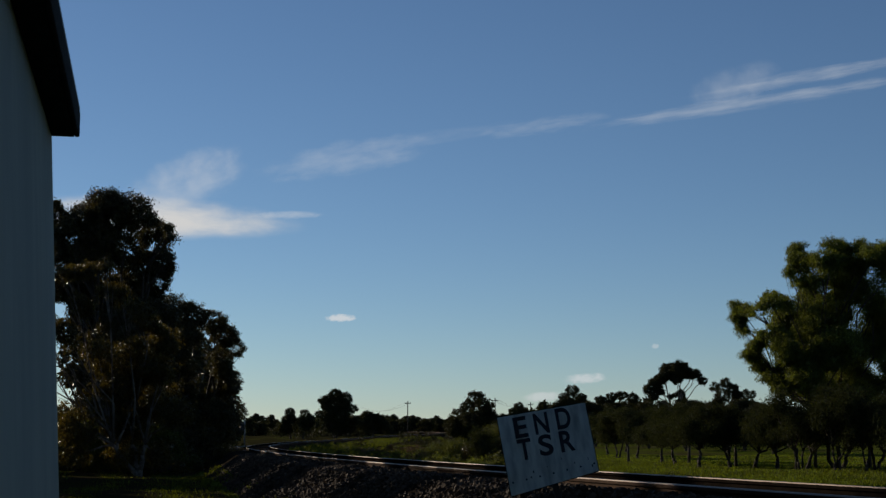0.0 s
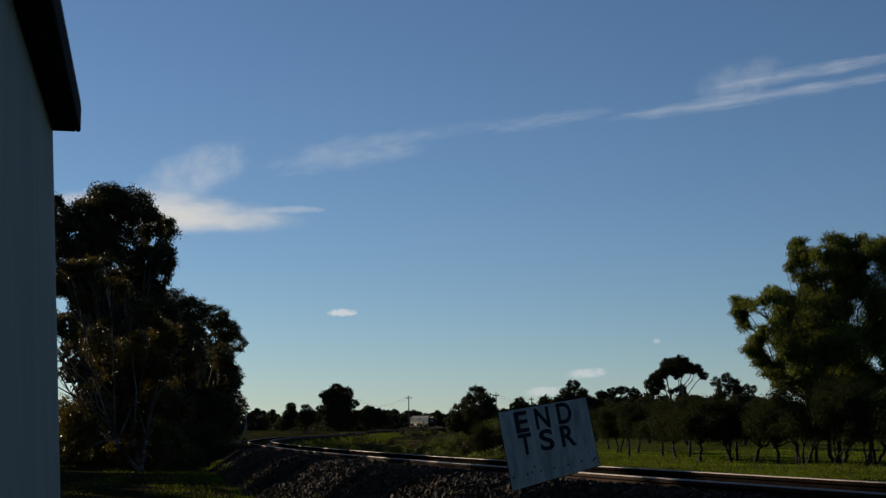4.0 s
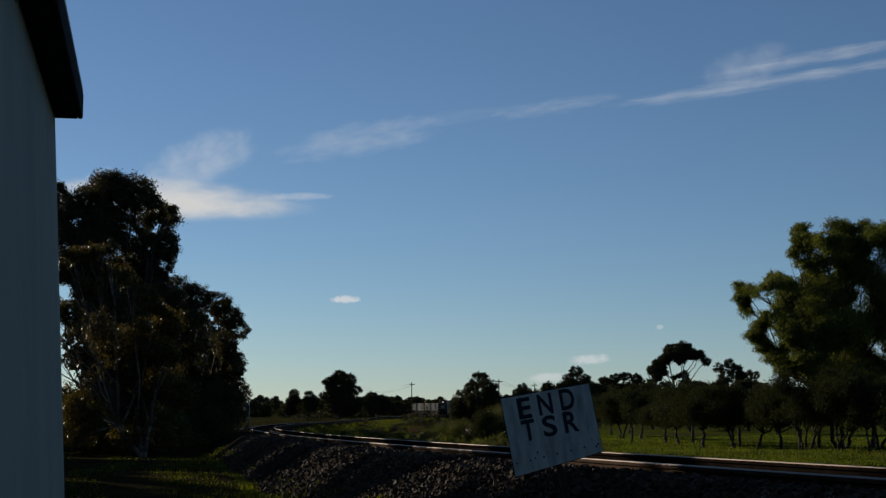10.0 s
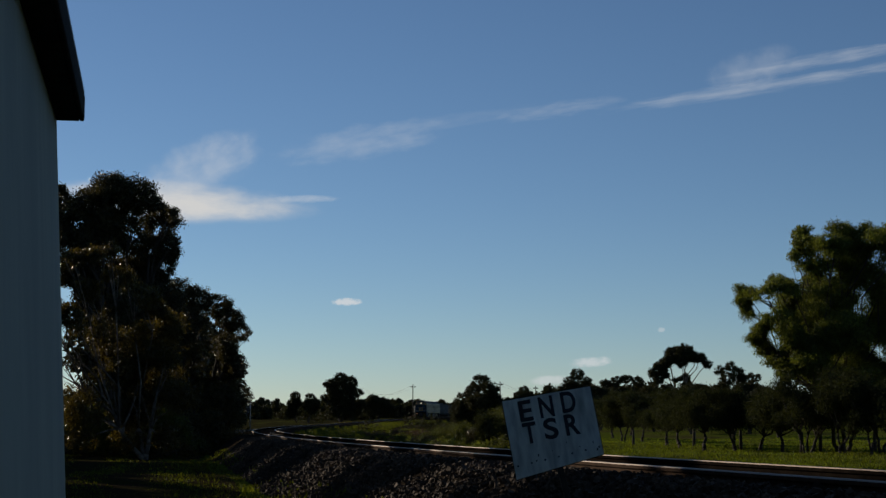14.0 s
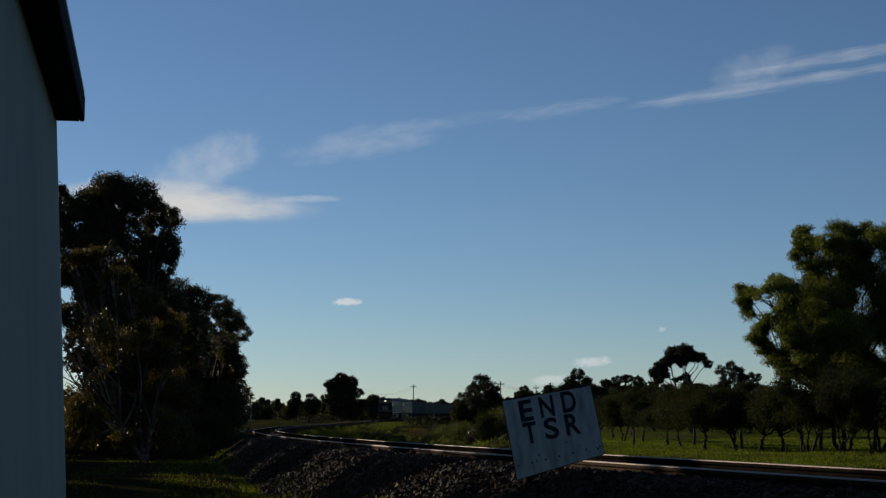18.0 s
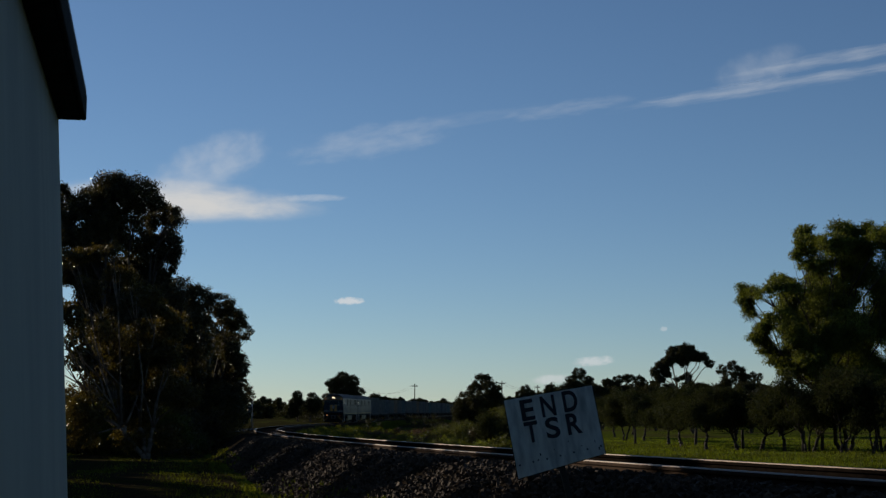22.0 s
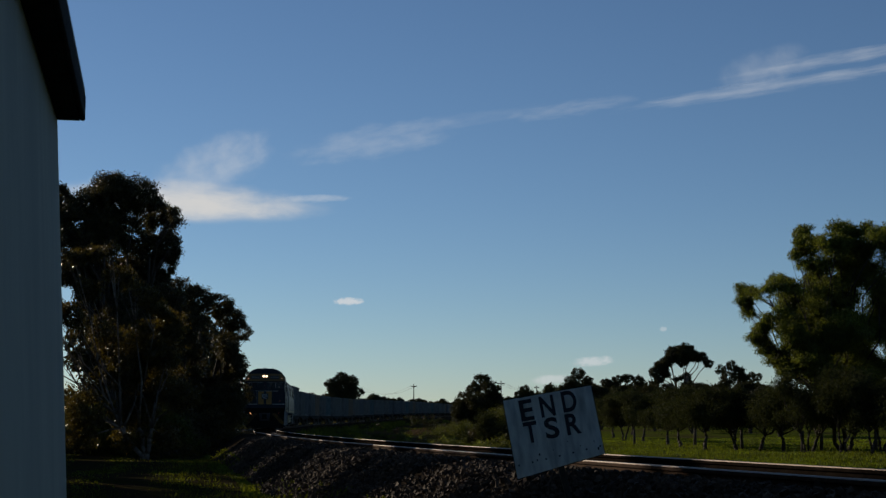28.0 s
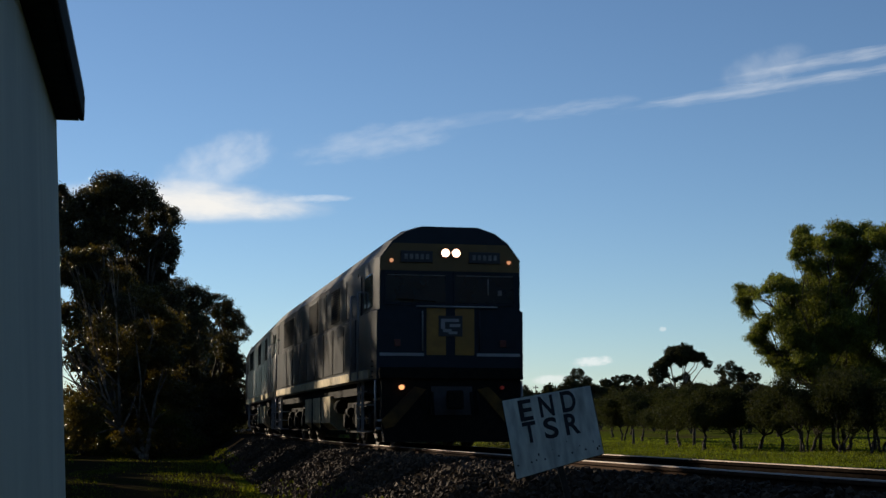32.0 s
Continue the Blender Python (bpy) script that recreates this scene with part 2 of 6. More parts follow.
# ---- ground ----
def build_ground():
    def axis(lo, hi, fine_lo, fine_hi, step, grow):
        mid = list(np.arange(fine_lo, fine_hi, step))
        up, down, st = [mid[-1]], [mid[0]], step
        while up[-1] < hi:
            st *= grow
            up.append(up[-1] + st)
        st = step
        while down[-1] > lo:
            st *= grow
            down.append(down[-1] - st)
        return np.array(down[:0:-1] + mid + up[1:])
    xs, ys = axis(-4000, 4000, -45, 75, 0.9, 1.12), axis(-600, 4500, 5, 150, 0.9, 1.07)
    gx, gy = np.meshgrid(xs, ys)
    gz = ground_z(gx, gy)
    v = np.stack([gx.ravel(), gy.ravel(), gz.ravel()], 1)
    w, hgt = len(xs), len(ys)
    i = np.arange(hgt - 1)[:, None] * w + np.arange(w - 1)[None]
    fcs = np.stack([i, i + 1, i + 1 + w, i + w], -1).reshape(-1, 4)
    ob = raw("ground", v, fcs, M_GROUND, smooth=True)
    tagged(ob, "rough green and brown grassland beside the railway", "ground", kind="structure")


build_ground()


# ---- the track ----
def ribbon(name, stations, profile, material, parent=None, closed=True, smooth=False, index=None):
    """A profile (offset, height) drawn along the line."""
    n, verts, fcs, mi = len(profile), [], [], []
    for s in stations:
        for off, up in profile:
            verts.append(beside(s, off, up))
    segs = n if closed else n - 1
    for k in range(len(stations) - 1):
        for j in range(segs):
            a, b = k * n + j, k * n + (j + 1) % n
            fcs.append((a, b, b + n, a + n))
            mi.append(index[j] if index else 0)
    if closed:
        fcs += [tuple(range(n))[::-1], tuple(range((len(stations) - 1) * n, len(stations) * n))]
        mi += [0, 0]
    return raw(name, verts, fcs, material, parent, smooth, mi)


STATIONS = list(np.arange(-70, 60, 1.5)) + list(np.arange(60, 260, 4)) + list(np.arange(260, 1100, 12))


def build_track():
    prof = [(-3.4, -1.30), (-2.25, -0.50), (-1.8, -0.19), (-1.3, -0.115), (-0.86, -0.125), (-0.8, -0.185), (0.8, -0.185), (0.86, -0.16), (1.3, -0.15), (1.8, -0.2), (2.25, -0.5), (3.4, -1.30)]
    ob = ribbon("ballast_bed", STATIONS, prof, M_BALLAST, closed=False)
    tagged(ob, "brown crushed-stone railway ballast on a low bank", "ballast", kind="structure")
    track = thing("railway_track", Matrix(), "single railway track with rusty rails on dark sleepers", "railway track", kind="structure")
    g = 0.7525
    for side in (-1, 1):
        c = side * g
        head = [(c - 0.036, -0.045), (c - 0.036, -0.012), (c - 0.028, 0.0), (c + 0.028, 0.0), (c + 0.036, -0.012), (c + 0.036, -0.045),
                (c + 0.009, -0.062), (c + 0.009, -0.142), (c + 0.07, -0.158), (c + 0.07, -0.168), (c - 0.07, -0.168), (c - 0.07, -0.158),
                (c - 0.009, -0.142), (c - 0.009, -0.062)]
        # the inner faces are darker than the outer ones
        left, right = (0, 2) if side < 0 else (2, 0)
        ribbon("rail", STATIONS, head, [M_RAIL, M_RAILTOP, M_RAILINNER], track, True, False, [left, 1, 1, 1, right, right, right, right, 0, 0, 0, left, left, left])
    # sleepers
    bm = bmesh.new()
    prism(bm, [(-1.25, -0.33), (1.25, -0.33), (1.25, -0.19), (1.2, -0.172), (0.45, -0.172), (0.3, -0.195), (-0.3, -0.195), (-0.45, -0.172), (-1.2, -0.172), (-1.25, -0.19)], -0.12, 0.12)
    for sx in (-1, 1):
        for ix in (-1, 1):
            x = sx * g + ix * 0.085
            box(bm, x - 0.02, x + 0.02, -0.06, 0.06, -0.175, -0.135)
    me = bpy.data.meshes.new("sleeper")
    bm.to_mesh(me)
    bm.free()
    me.materials.append(M_SLEEPER)
    for k in range(160):
        s = -26 + k * 0.68
        x, y, z, h = line(s)
        ob = new("sleeper", me)
        ob.parent = track
        ob.matrix_world = pose(x, y, z, 0, 0, -math.degrees(h))


def stones():
    """Loose ballast on the near shoulder, where single stones can be told apart."""
    rng = np.random.default_rng(4)
    iv = np.array([(x, y, z) for x in (-1, 1) for y in (-1, 1) for z in (-1, 1)], float) * 0.66
    ifc = np.array([(0, 1, 3, 2), (4, 6, 7, 5), (0, 4, 5, 1), (2, 3, 7, 6), (0, 2, 6, 4), (1, 5, 7, 3)])
    n = 38000
    s = -18 + 52 * rng.random(n) ** 1.25
    off = -0.9 - 2.5 * rng.random(n) ** 0.9
    mid = rng.random(n) < 0.16
    off = np.where(mid, rng.uniform(-0.65, 0.65, n), off)
    up = np.interp(off, (-3.4, -2.25, -1.8, -1.3, -0.86, -0.8, 0.8), (-1.30, -0.5, -0.19, -0.115, -0.125, -0.19, -0.19)) + rng.uniform(-0.015, 0.035, n)
    x, y, z, h = line(s)
    c = np.stack([x + off * np.cos(h), y - off * np.sin(h), z + up], 1)
    size = rng.uniform(0.018, 0.042, n) * np.where(rng.random(n) < 0.06, 1.5, 1)
    jit = iv[None] * rng.uniform(0.55, 1.35, (n, 8, 1)) * rng.uniform(0.6, 1.3, (n, 1, 3)) * size[:, None, None]
    turn, _ = np.linalg.qr(rng.normal(size=(n, 3, 3)))
    v = (c[:, None] + np.einsum("nij,nkj->nki", turn, jit)).reshape(-1, 3)
    fcs = (ifc[None] + 8 * np.arange(n)[:, None, None]).reshape(-1, 4)
    ob = raw("ballast_stones", v, fcs, M_STONE)
    tagged(ob, "loose brown and grey crushed stones on the ballast shoulder", "ballast", kind="stuff")


build_track()
stones()


# ---- plants ----
def leaves(rng, blobs, per_m2, size, aspect, hang, shell=0.4, crisp=0.8, holes=()):
    """Pointed leaf blades spread in uneven clumps. blobs: rows x, y, z, rx, rz; holes: rows x, z, radius where the crown is thin."""
    P, S = [], []
    for bx, by, bz, rx, rz in blobs:
        # a clump is itself made of smaller tufts
        n_t = max(9, int(20 * rx / crisp ** 1.5))
        u = rng.normal(size=(n_t, 3))
        u /= np.linalg.norm(u, axis=1)[:, None]
        rad = shell + (1 - shell) * rng.random(n_t)[:, None]
        tufts = u * rad * np.array([rx, rx, rz]) * 0.85 + np.array([bx, by, bz])
        n = int(per_m2 * 4 * rx * rz)
        k = rng.integers(0, n_t, n)
        tr = 0.24 * crisp * max(rx, 0.5) ** 0.7
        P.append(tufts[k] + rng.normal(size=(n, 3)) * np.array([tr, tr, tr * 0.8]))
    p = np.concatenate(P)
    thin = rng.random(len(p)) < 0.93
    for hx, hz, hr in holes:
        wob = hr * (1 + 0.35 * np.sin(5 * np.arctan2(p[:, 2] - hz, p[:, 0] - hx) + hx * 7))
        keep = ~((np.hypot(p[:, 0] - hx, p[:, 2] - hz) < wob) & thin)
        p, thin = p[keep], thin[keep]
    n = len(p)
    d = rng.normal(size=(n, 3))
    d[:, 2] -= hang
    d /= np.linalg.norm(d, axis=1)[:, None]
    w = np.cross(d, rng.normal(size=(n, 3)))
    w /= np.linalg.norm(w, axis=1)[:, None]
    ln = (size * rng.uniform(0.6, 1.4, n))[:, None]
    a, b = d * ln, w * ln * aspect * 0.5
    V = np.stack([p + b, p + a, p - b], 1).reshape(-1, 3)
    return V, np.arange(len(V)).reshape(-1, 3)


def limb(bm, rng, a, b, r0, r1, bends=4, wander=0.12, n=7):
    """A crooked, tapering limb."""
    a, b = Vector(a), Vector(b)
    pts, ln = [a], (b - a).length
    for k in range(1, bends):
        pts.append(a.lerp(b, k / bends) + Vector(rng.normal(size=3)) * wander * ln * 0.4)
    pts.append(b)
    for k in range(bends):
        tube(bm, pts[k], pts[k + 1], r0 + (r1 - r0) * k / bends, r0 + (r1 - r0) * (k + 1) / bends, n)
    return pts


def tree(name, x, y, label, blobs, material, bark, trunk_r=0.25, stems=1, per_m2=60, size=0.2, aspect=0.35, hang=0.8, depth=0.5, seed=1, group="",
         category="tree", fork=0.35, twigs=2, sink=0.1, shell=0.4, fill=None, crisp=0.8, holes=(), boughs=(), swell=1.0):
    """blobs: rows (dx, height, radius) of the crown's clumps about the trunk's foot; the clumps also stagger in depth."""
    rng = np.random.default_rng(seed)
    z = float(ground_z(x, y)) - sink
    e = thing(name, pose(x, y, z), label, category, group)
    rows = [(dx, depth * rng.uniform(-1, 1) * (1.2 + r), hz, r * swell, r * swell * rng.uniform(0.75, 0.95)) for dx, hz, r in blobs]
    # smaller clumps close the crown between neighbouring ones
    main = list(rows)
    for _ in range(len(main) if fill is None else fill):
        a = main[rng.integers(len(main))]
        near = sorted(main, key=lambda b: (b[0] - a[0]) ** 2 + (b[2] - a[2]) ** 2)[1:4]
        b = near[rng.integers(len(near))]
        u = rng.uniform(0.25, 0.75)
        r = (a[3] + b[3]) / 2 * rng.uniform(0.6, 0.9)
        rows.append((a[0] + (b[0] - a[0]) * u, a[1] + (b[1] - a[1]) * u, a[2] + (b[2] - a[2]) * u, r, r * 0.85))
    bm = bmesh.new()
    top = max(b[2] for b in rows)
    feet = [(0.0, 0.0)] * stems
    forks = []
    for k, (fx, fy) in enumerate(feet):
        near = sorted(rows, key=lambda b: b[0])[int((k + 0.5) * len(rows) / stems)]
        tip = (near[0] * 0.35 + fx, near[1] * 0.4 + fy, top * fork)
        limb(bm, rng, (fx, fy, 0), tip, trunk_r * (1.1 if stems == 1 else 0.75), trunk_r * 0.55, 4, 0.10)
        forks.append(Vector(tip))
    for bx, by, bz, rx, rz in main:
        f0 = min(forks, key=lambda q: (q - Vector((bx, by, bz))).length)
        pts = limb(bm, rng, f0, (bx, by, bz), trunk_r * 0.38, trunk_r * 0.10, 3, 0.12, 5)
        for _ in range(twigs):
            u = rng.normal(size=3)
            u /= np.linalg.norm(u)
            limb(bm, rng, pts[-2], Vector((bx, by, bz)) + Vector(u * rx * 0.8), trunk_r * 0.10, trunk_r * 0.03, 2, 0.1, 4)
    # bare boughs: rows (dx, height) from and to, thickness
    for x0, z0, x1, z1, r in boughs:
        pts = limb(bm, rng, (x0, -0.3, z0), (x1, -0.5 + rng.uniform(-0.4, 0.4), z1), r, r * 0.35, 4, 0.10, 6)
        for q in pts[1:4]:
            limb(bm, rng, q, q + Vector((x1 - x0, rng.uniform(-0.5, 0.5), z1 - z0)) * rng.uniform(0.2, 0.4) + Vector((rng.uniform(-0.3, 0.3), 0, rng.uniform(0, 0.4))), r * 0.4, r * 0.12, 2, 0.1, 4)
    part("trunk", bm, bark, e, "", True)
    v, fcs = leaves(rng, rows, per_m2, size, aspect, hang, shell, crisp, holes)
    raw("crown", v, fcs, material, e)
    return e


# ---- the trees that stand out ----
tree("gum_tree", -15.92, 72, "tall dark-leaved gum tree beside the railway bank",
     [(0, 12.8, 1.31), (-1.51, 12.52, 1.2), (1.1, 12.66, 1.1), (-2.34, 11.69, 0.96), (1.79, 11.69, 1.1), (-0.14, 11.27, 1.72), (2.17, 10.44, 0.89), (-1.79, 10.44, 1.44), (1.24, 10.17, 1.55), (2.17, 9.47, 0.62), (-0.41, 9.06, 1.55), (-2.34, 9.06, 1.03), (-2.84, 13.19, 0.28), (-3.05, 12.71, 0.25), (-2.66, 12.6, 0.3), (2.62, 12.1, 0.3), (2.8, 11.5, 0.22), (2.65, 10.5, 0.25), (1.24, 8.23, 1.38), (-1.24, 7.4, 1.55), (0.69, 6.57, 1.55), (2.34, 7.4, 1.2)],
     M_GUM, M_BARK, 0.26, 2, per_m2=1500, size=0.12, aspect=0.42, hang=1.0, depth=0.7, seed=11, fork=0.4, crisp=0.55, shell=0.5, fill=42, swell=1.06,
     holes=((0.07, 12.3, 0.28), (-1.78, 11.3, 0.36), (0.66, 11.0, 0.3), (1.58, 11.2, 0.34), (2.2, 10.4, 0.3), (1.4, 10.2, 0.28), (-2.4, 12.1, 0.22), (2.1, 9.5, 0.3), (-1.2, 11.8, 0.2)))
tree("gum_tree", -13.37, 81, "dense dark round-crowned gum tree in shade",
     [(-0.93, 8.89, 1.08), (0, 8.55, 1.08), (1.05, 8.18, 1.01), (1.61, 7.62, 0.93), (2.04, 6.87, 0.77), (-0.37, 6.87, 1.55), (-1.61, 6.56, 1.35), (1.42, 6.06, 0.93), (2.04, 5, 0.77), (-0.53, 5, 1.24), (-0.99, 3.75, 1.55), (2.17, 3.38, 0.77), (1.49, 2.66, 1.35), (0.25, 2.76, 1.55), (2.26, 2.04, 0.62), (-1.61, 2.2, 1.55), (1.18, 4.13, 0.93), (1.73, 5.56, 0.66), (2.35, 4.63, 0.54), (1.55, 3.38, 1.01), (0, 3.44, 1.16)],
     M_GUM, M_BARK, 0.28, 2, per_m2=1600, size=0.09, aspect=0.5, hang=0.7, depth=0.7, seed=12, fork=0.3, fill=30, crisp=0.4, shell=0.65,
     holes=((0.3, 6.45, 0.36), (0.93, 6.0, 0.36), (0.73, 5.45, 0.42), (0.0, 6.0, 0.25), (-0.9, 5.1, 0.2), (2.45, 4.7, 0.2)))
tree("gum_tree", -12.56, 63, "olive-brown gum tree coloured as sunlit, with pale bare lower branches",
     [(-1.85, 5.22, 1.2), (-0.29, 4.74, 1.26), (-3.06, 6.07, 0.9), (-1.13, 3.77, 1.2), (0.43, 3.29, 1.2), (1.64, 2.8, 0.9), (-2.33, 2.2, 1.08), (-0.53, 2.27, 1.2), (0.67, 4.74, 1.05), (-3.42, 2.8, 0.66), (-4.5, 6.2, 0.8), (-2.94, 7.53, 0.78), (-1.13, 7.89, 0.66), (0, 6.92, 0.78), (-3.61, 8.86, 0.6), (-1.59, 9.1, 0.48), (0.91, 6.07, 0.72), (-0.77, 0.98, 0.9), (0.67, 1.1, 0.78), (-2.45, 1.1, 0.78)],
     M_GUMWARM, M_PALEBARK, 0.15, 3, per_m2=900, size=0.135, aspect=0.34, hang=1.0, depth=0.6, seed=13, fork=0.16, twigs=4, crisp=0.6,
     holes=((-3.5, 4.9, 0.6), (-2.95, 5.1, 0.4), (-3.65, 4.2, 0.35), (-1.7, 2.84, 0.28), (-2.2, 2.5, 0.25), (-3.0, 4.3, 0.25), (-4.1, 4.6, 0.5)),
     boughs=((-1.55, 2.2, -4.0, 4.9, 0.05), (-1.8, 2.8, -3.5, 5.5, 0.05), (-1.7, 2.9, -2.7, 5.8, 0.045), (-1.9, 2.7, -4.4, 4.0, 0.045), (-1.0, 1.6, -2.2, 3.2, 0.07), (-0.9, 0.9, -0.3, 3.3, 0.07), (-1.1, 2.0, -4.2, 5.6, 0.04)))
tree("pepper_tree", 22.69, 84, "large green broad-crowned tree with feathery foliage behind the fence",
     [(-1.56, 12.95, 0.48), (-1.97, 12.23, 0.39), (-2.32, 11.38, 0.32), (-1.43, 11.71, 0.52), (0.01, 12.95, 0.52), (1.11, 12.95, 0.52), (2.19, 12.82, 0.55), (3.26, 12.69, 0.65),
      (-0.29, 11.71, 0.78), (1.33, 11.54, 0.9), (2.78, 11.21, 0.97), (-1.79, 10.72, 0.42), (-3.39, 10.07, 0.45), (-3.86, 9.55, 0.29), (-2.96, 9.26, 0.65), (-1.0, 9.75, 0.84),
      (0.77, 9.42, 1.03), (-5.23, 9.55, 0.39), (-5.38, 8.7, 0.36), (-5.0, 8.05, 0.36), (-4.3, 7.6, 0.45), (-3.49, 7.8, 0.65), (-1.87, 7.8, 0.97), (-4.81, 6.57, 0.42),
      (-4.08, 6.11, 0.55), (-3.22, 5.6, 0.65), (-2.1, 5.37, 0.84), (-0.12, 6.82, 1.16), (1.83, 7.15, 1.23), (0.2, 4.4, 1.1), (2.4, 4.5, 1.2), (4.2, 8.6, 1.6)]
     + [(-2.83, 4.9, 0.52), (-1.4, 4.41, 0.78), (-0.6, 2.9, 0.8), (1.2, 2.6, 1.0), (3.0, 2.5, 1.1), (-2.2, 8.9, 1.0), (-0.7, 10.7, 1.1), (1.0, 10.4, 1.3), (-3.3, 6.8, 0.9),
        (-1.2, 6.4, 1.2), (-0.8, 8.7, 1.2), (0.9, 8.3, 1.3), (2.6, 9.6, 1.4), (3.4, 6.0, 1.5), (1.2, 5.6, 1.2), (-0.9, 12.0, 0.6), (0.6, 12.2, 0.8), (2.0, 12.1, 0.8), (3.4, 11.6, 1.1), (-2.6, 6.1, 0.8), (-1.9, 4.8, 0.8), (-3.3, 4.6, 0.55), (-3.9, 5.3, 0.5), (-4.6, 7.0, 0.5), (-4.5, 9.0, 0.4), (-0.5, 4.9, 0.9), (-4.9, 8.9, 0.35), (0.9, 4.2, 0.9)],
     M_PEPPER, M_BARK, 0.17, 2, per_m2=850, size=0.125, aspect=0.36, hang=1.1, depth=1.1, seed=14, fork=0.25, fill=170, crisp=0.75, shell=0.3, swell=1.28,
     holes=((-2.03, 10.05, 0.36), (-3.6, 8.45, 0.3), (-4.4, 8.3, 0.3), (0.0, 10.4, 0.3), (-4.5, 8.9, 0.25), (-0.77, 12.2, 0.22), (-0.5, 8.4, 0.3), (1.4, 8.3, 0.4)),
     boughs=((-3.0, 7.4, -5.1, 9.2, 0.04),))
tree("olive_tree", 17.3, 150.5, "low grey-green paddock tree with crooked bare trunk",
     [(0.35, 2.65, 1.09), (1.28, 2.65, 1.13), (-1.36, 3.25, 1.14), (0.43, 2.3, 0.86), (-0.09, 3.74, 1), (0.21, 4.25, 0.89), (-0.64, 2.26, 1.08), (-0.98, 2.52, 0.86), (0.34, 4, 0.82), (1.07, 3.82, 0.89), (1.11, 4.1, 0.64)],
     M_OLIVE, M_BARK, 0.13, 1, per_m2=800, size=0.13, aspect=0.34, hang=0.5, depth=0.9, crisp=1.15, shell=0.25, seed=341, group="paddock trees", fork=0.32, fill=3)
tree("olive_tree", 16.75, 136.2, "low grey-green paddock tree with crooked bare trunk",
     [(1.33, 3, 1.05), (-0.85, 2.2, 1.05), (1.35, 2.29, 0.92), (-0.4, 3.74, 0.87), (-1.26, 3.47, 1.02), (-1.43, 2.72, 0.93), (-0.55, 2.44, 0.98), (-0.53, 3.12, 1.06), (-1.28, 2.13, 0.82), (0.72, 2.39, 0.82), (0.6, 4.31, 0.64)],
     M_OLIVE, M_BARK, 0.13, 2, per_m2=800, size=0.13, aspect=0.34, hang=0.5, depth=0.9, crisp=1.15, shell=0.25, seed=881, group="paddock trees", fork=0.32, fill=3)
tree("olive_tree", 17.95, 132, "low grey-green paddock tree with crooked bare trunk",
     [(-1.42, 3.92, 0.88), (1.31, 3.63, 1.08), (1.24, 2.2, 0.93), (-0.42, 3, 1.08), (-1.13, 2.57, 1.09), (1.04, 3.94, 1.14), (-1.18, 3.36, 1.03), (1.21, 3.36, 1.13), (0.13, 3.41, 0.93), (-0.93, 3.86, 0.87), (0.38, 3.76, 0.64)],
     M_OLIVE, M_BARK, 0.13, 1, per_m2=800, size=0.13, aspect=0.34, hang=0.5, depth=0.9, crisp=1.15, shell=0.25, seed=757, group="paddock trees", fork=0.32, fill=3)
tree("olive_tree", 16.94, 111.4, "low grey-green paddock tree with crooked bare trunk",
     [(-1.3, 2.08, 1), (-0.27, 3.3, 1.02), (0.94, 2.94, 0.96), (-1.28, 2.19, 0.83), (-0.02, 2.32, 0.86), (0.67, 2.14, 1.03), (0.83, 3.51, 0.97), (-1.01, 2.31, 0.92), (-0.14, 2.06, 1.11), (1.37, 2.95, 0.98), (0.39, 3.81, 0.64)],
     M_OLIVE, M_BARK, 0.13, 1, per_m2=800, size=0.13, aspect=0.34, hang=0.5, depth=0.9, crisp=1.15, shell=0.25, seed=501, group="paddock trees", fork=0.32, fill=3)
tree("olive_tree", 15.89, 98.6, "low grey-green paddock tree with crooked bare trunk",
     [(-0.28, 3.24, 0.95), (1.41, 2.07, 1.03), (-0, 2.96, 0.85), (-0.66, 2.32, 1.11), (-0.4, 2.32, 1.08), (0.56, 2.49, 1.08), (-0.39, 2.44, 0.91), (-0.04, 2.34, 1.05), (-0.6, 2.09, 1.04), (0.23, 3.43, 1), (-0.38, 3.45, 0.64)],
     M_OLIVE, M_BARK, 0.13, 1, per_m2=800, size=0.13, aspect=0.34, hang=0.5, depth=0.9, crisp=1.15, shell=0.25, seed=315, group="paddock trees", fork=0.32, fill=3)
tree("olive_tree", 15.94, 90.3, "low grey-green paddock tree with crooked bare trunk",
     [(0.91, 2.45, 1.09), (-0.44, 2.45, 1.07), (0.95, 2.84, 1.11), (1.07, 2.39, 1.15), (1.32, 2.62, 1), (-0.96, 2.2, 1.14), (-0.07, 2.39, 1.06), (0.67, 3.07, 1.08), (0.23, 2.42, 0.96), (0.36, 2.28, 1.04), (0.3, 3.63, 0.64)],
     M_OLIVE, M_BARK, 0.13, 1, per_m2=800, size=0.13, aspect=0.34, hang=0.5, depth=0.9, crisp=1.15, shell=0.25, seed=620, group="paddock trees", fork=0.32, fill=3)
tree("olive_tree", 17.97, 90.3, "low grey-green paddock tree with crooked bare trunk",
     [(-0.17, 2.44, 0.89), (0.54, 2.47, 0.83), (-0.08, 3, 0.84), (-1.06, 2.88, 0.88), (-0.89, 3.25, 0.98), (-0.35, 2.49, 1.02), (-0.76, 2.11, 0.82), (-0.27, 2.93, 0.96), (-1.11, 2.2, 0.94), (-1.34, 2.49, 0.85), (0.06, 3.47, 0.64)],
     M_OLIVE, M_BARK, 0.13, 2, per_m2=800, size=0.13, aspect=0.34, hang=0.5, depth=0.9, crisp=1.15, shell=0.25, seed=320, group="paddock trees", fork=0.32, fill=3)
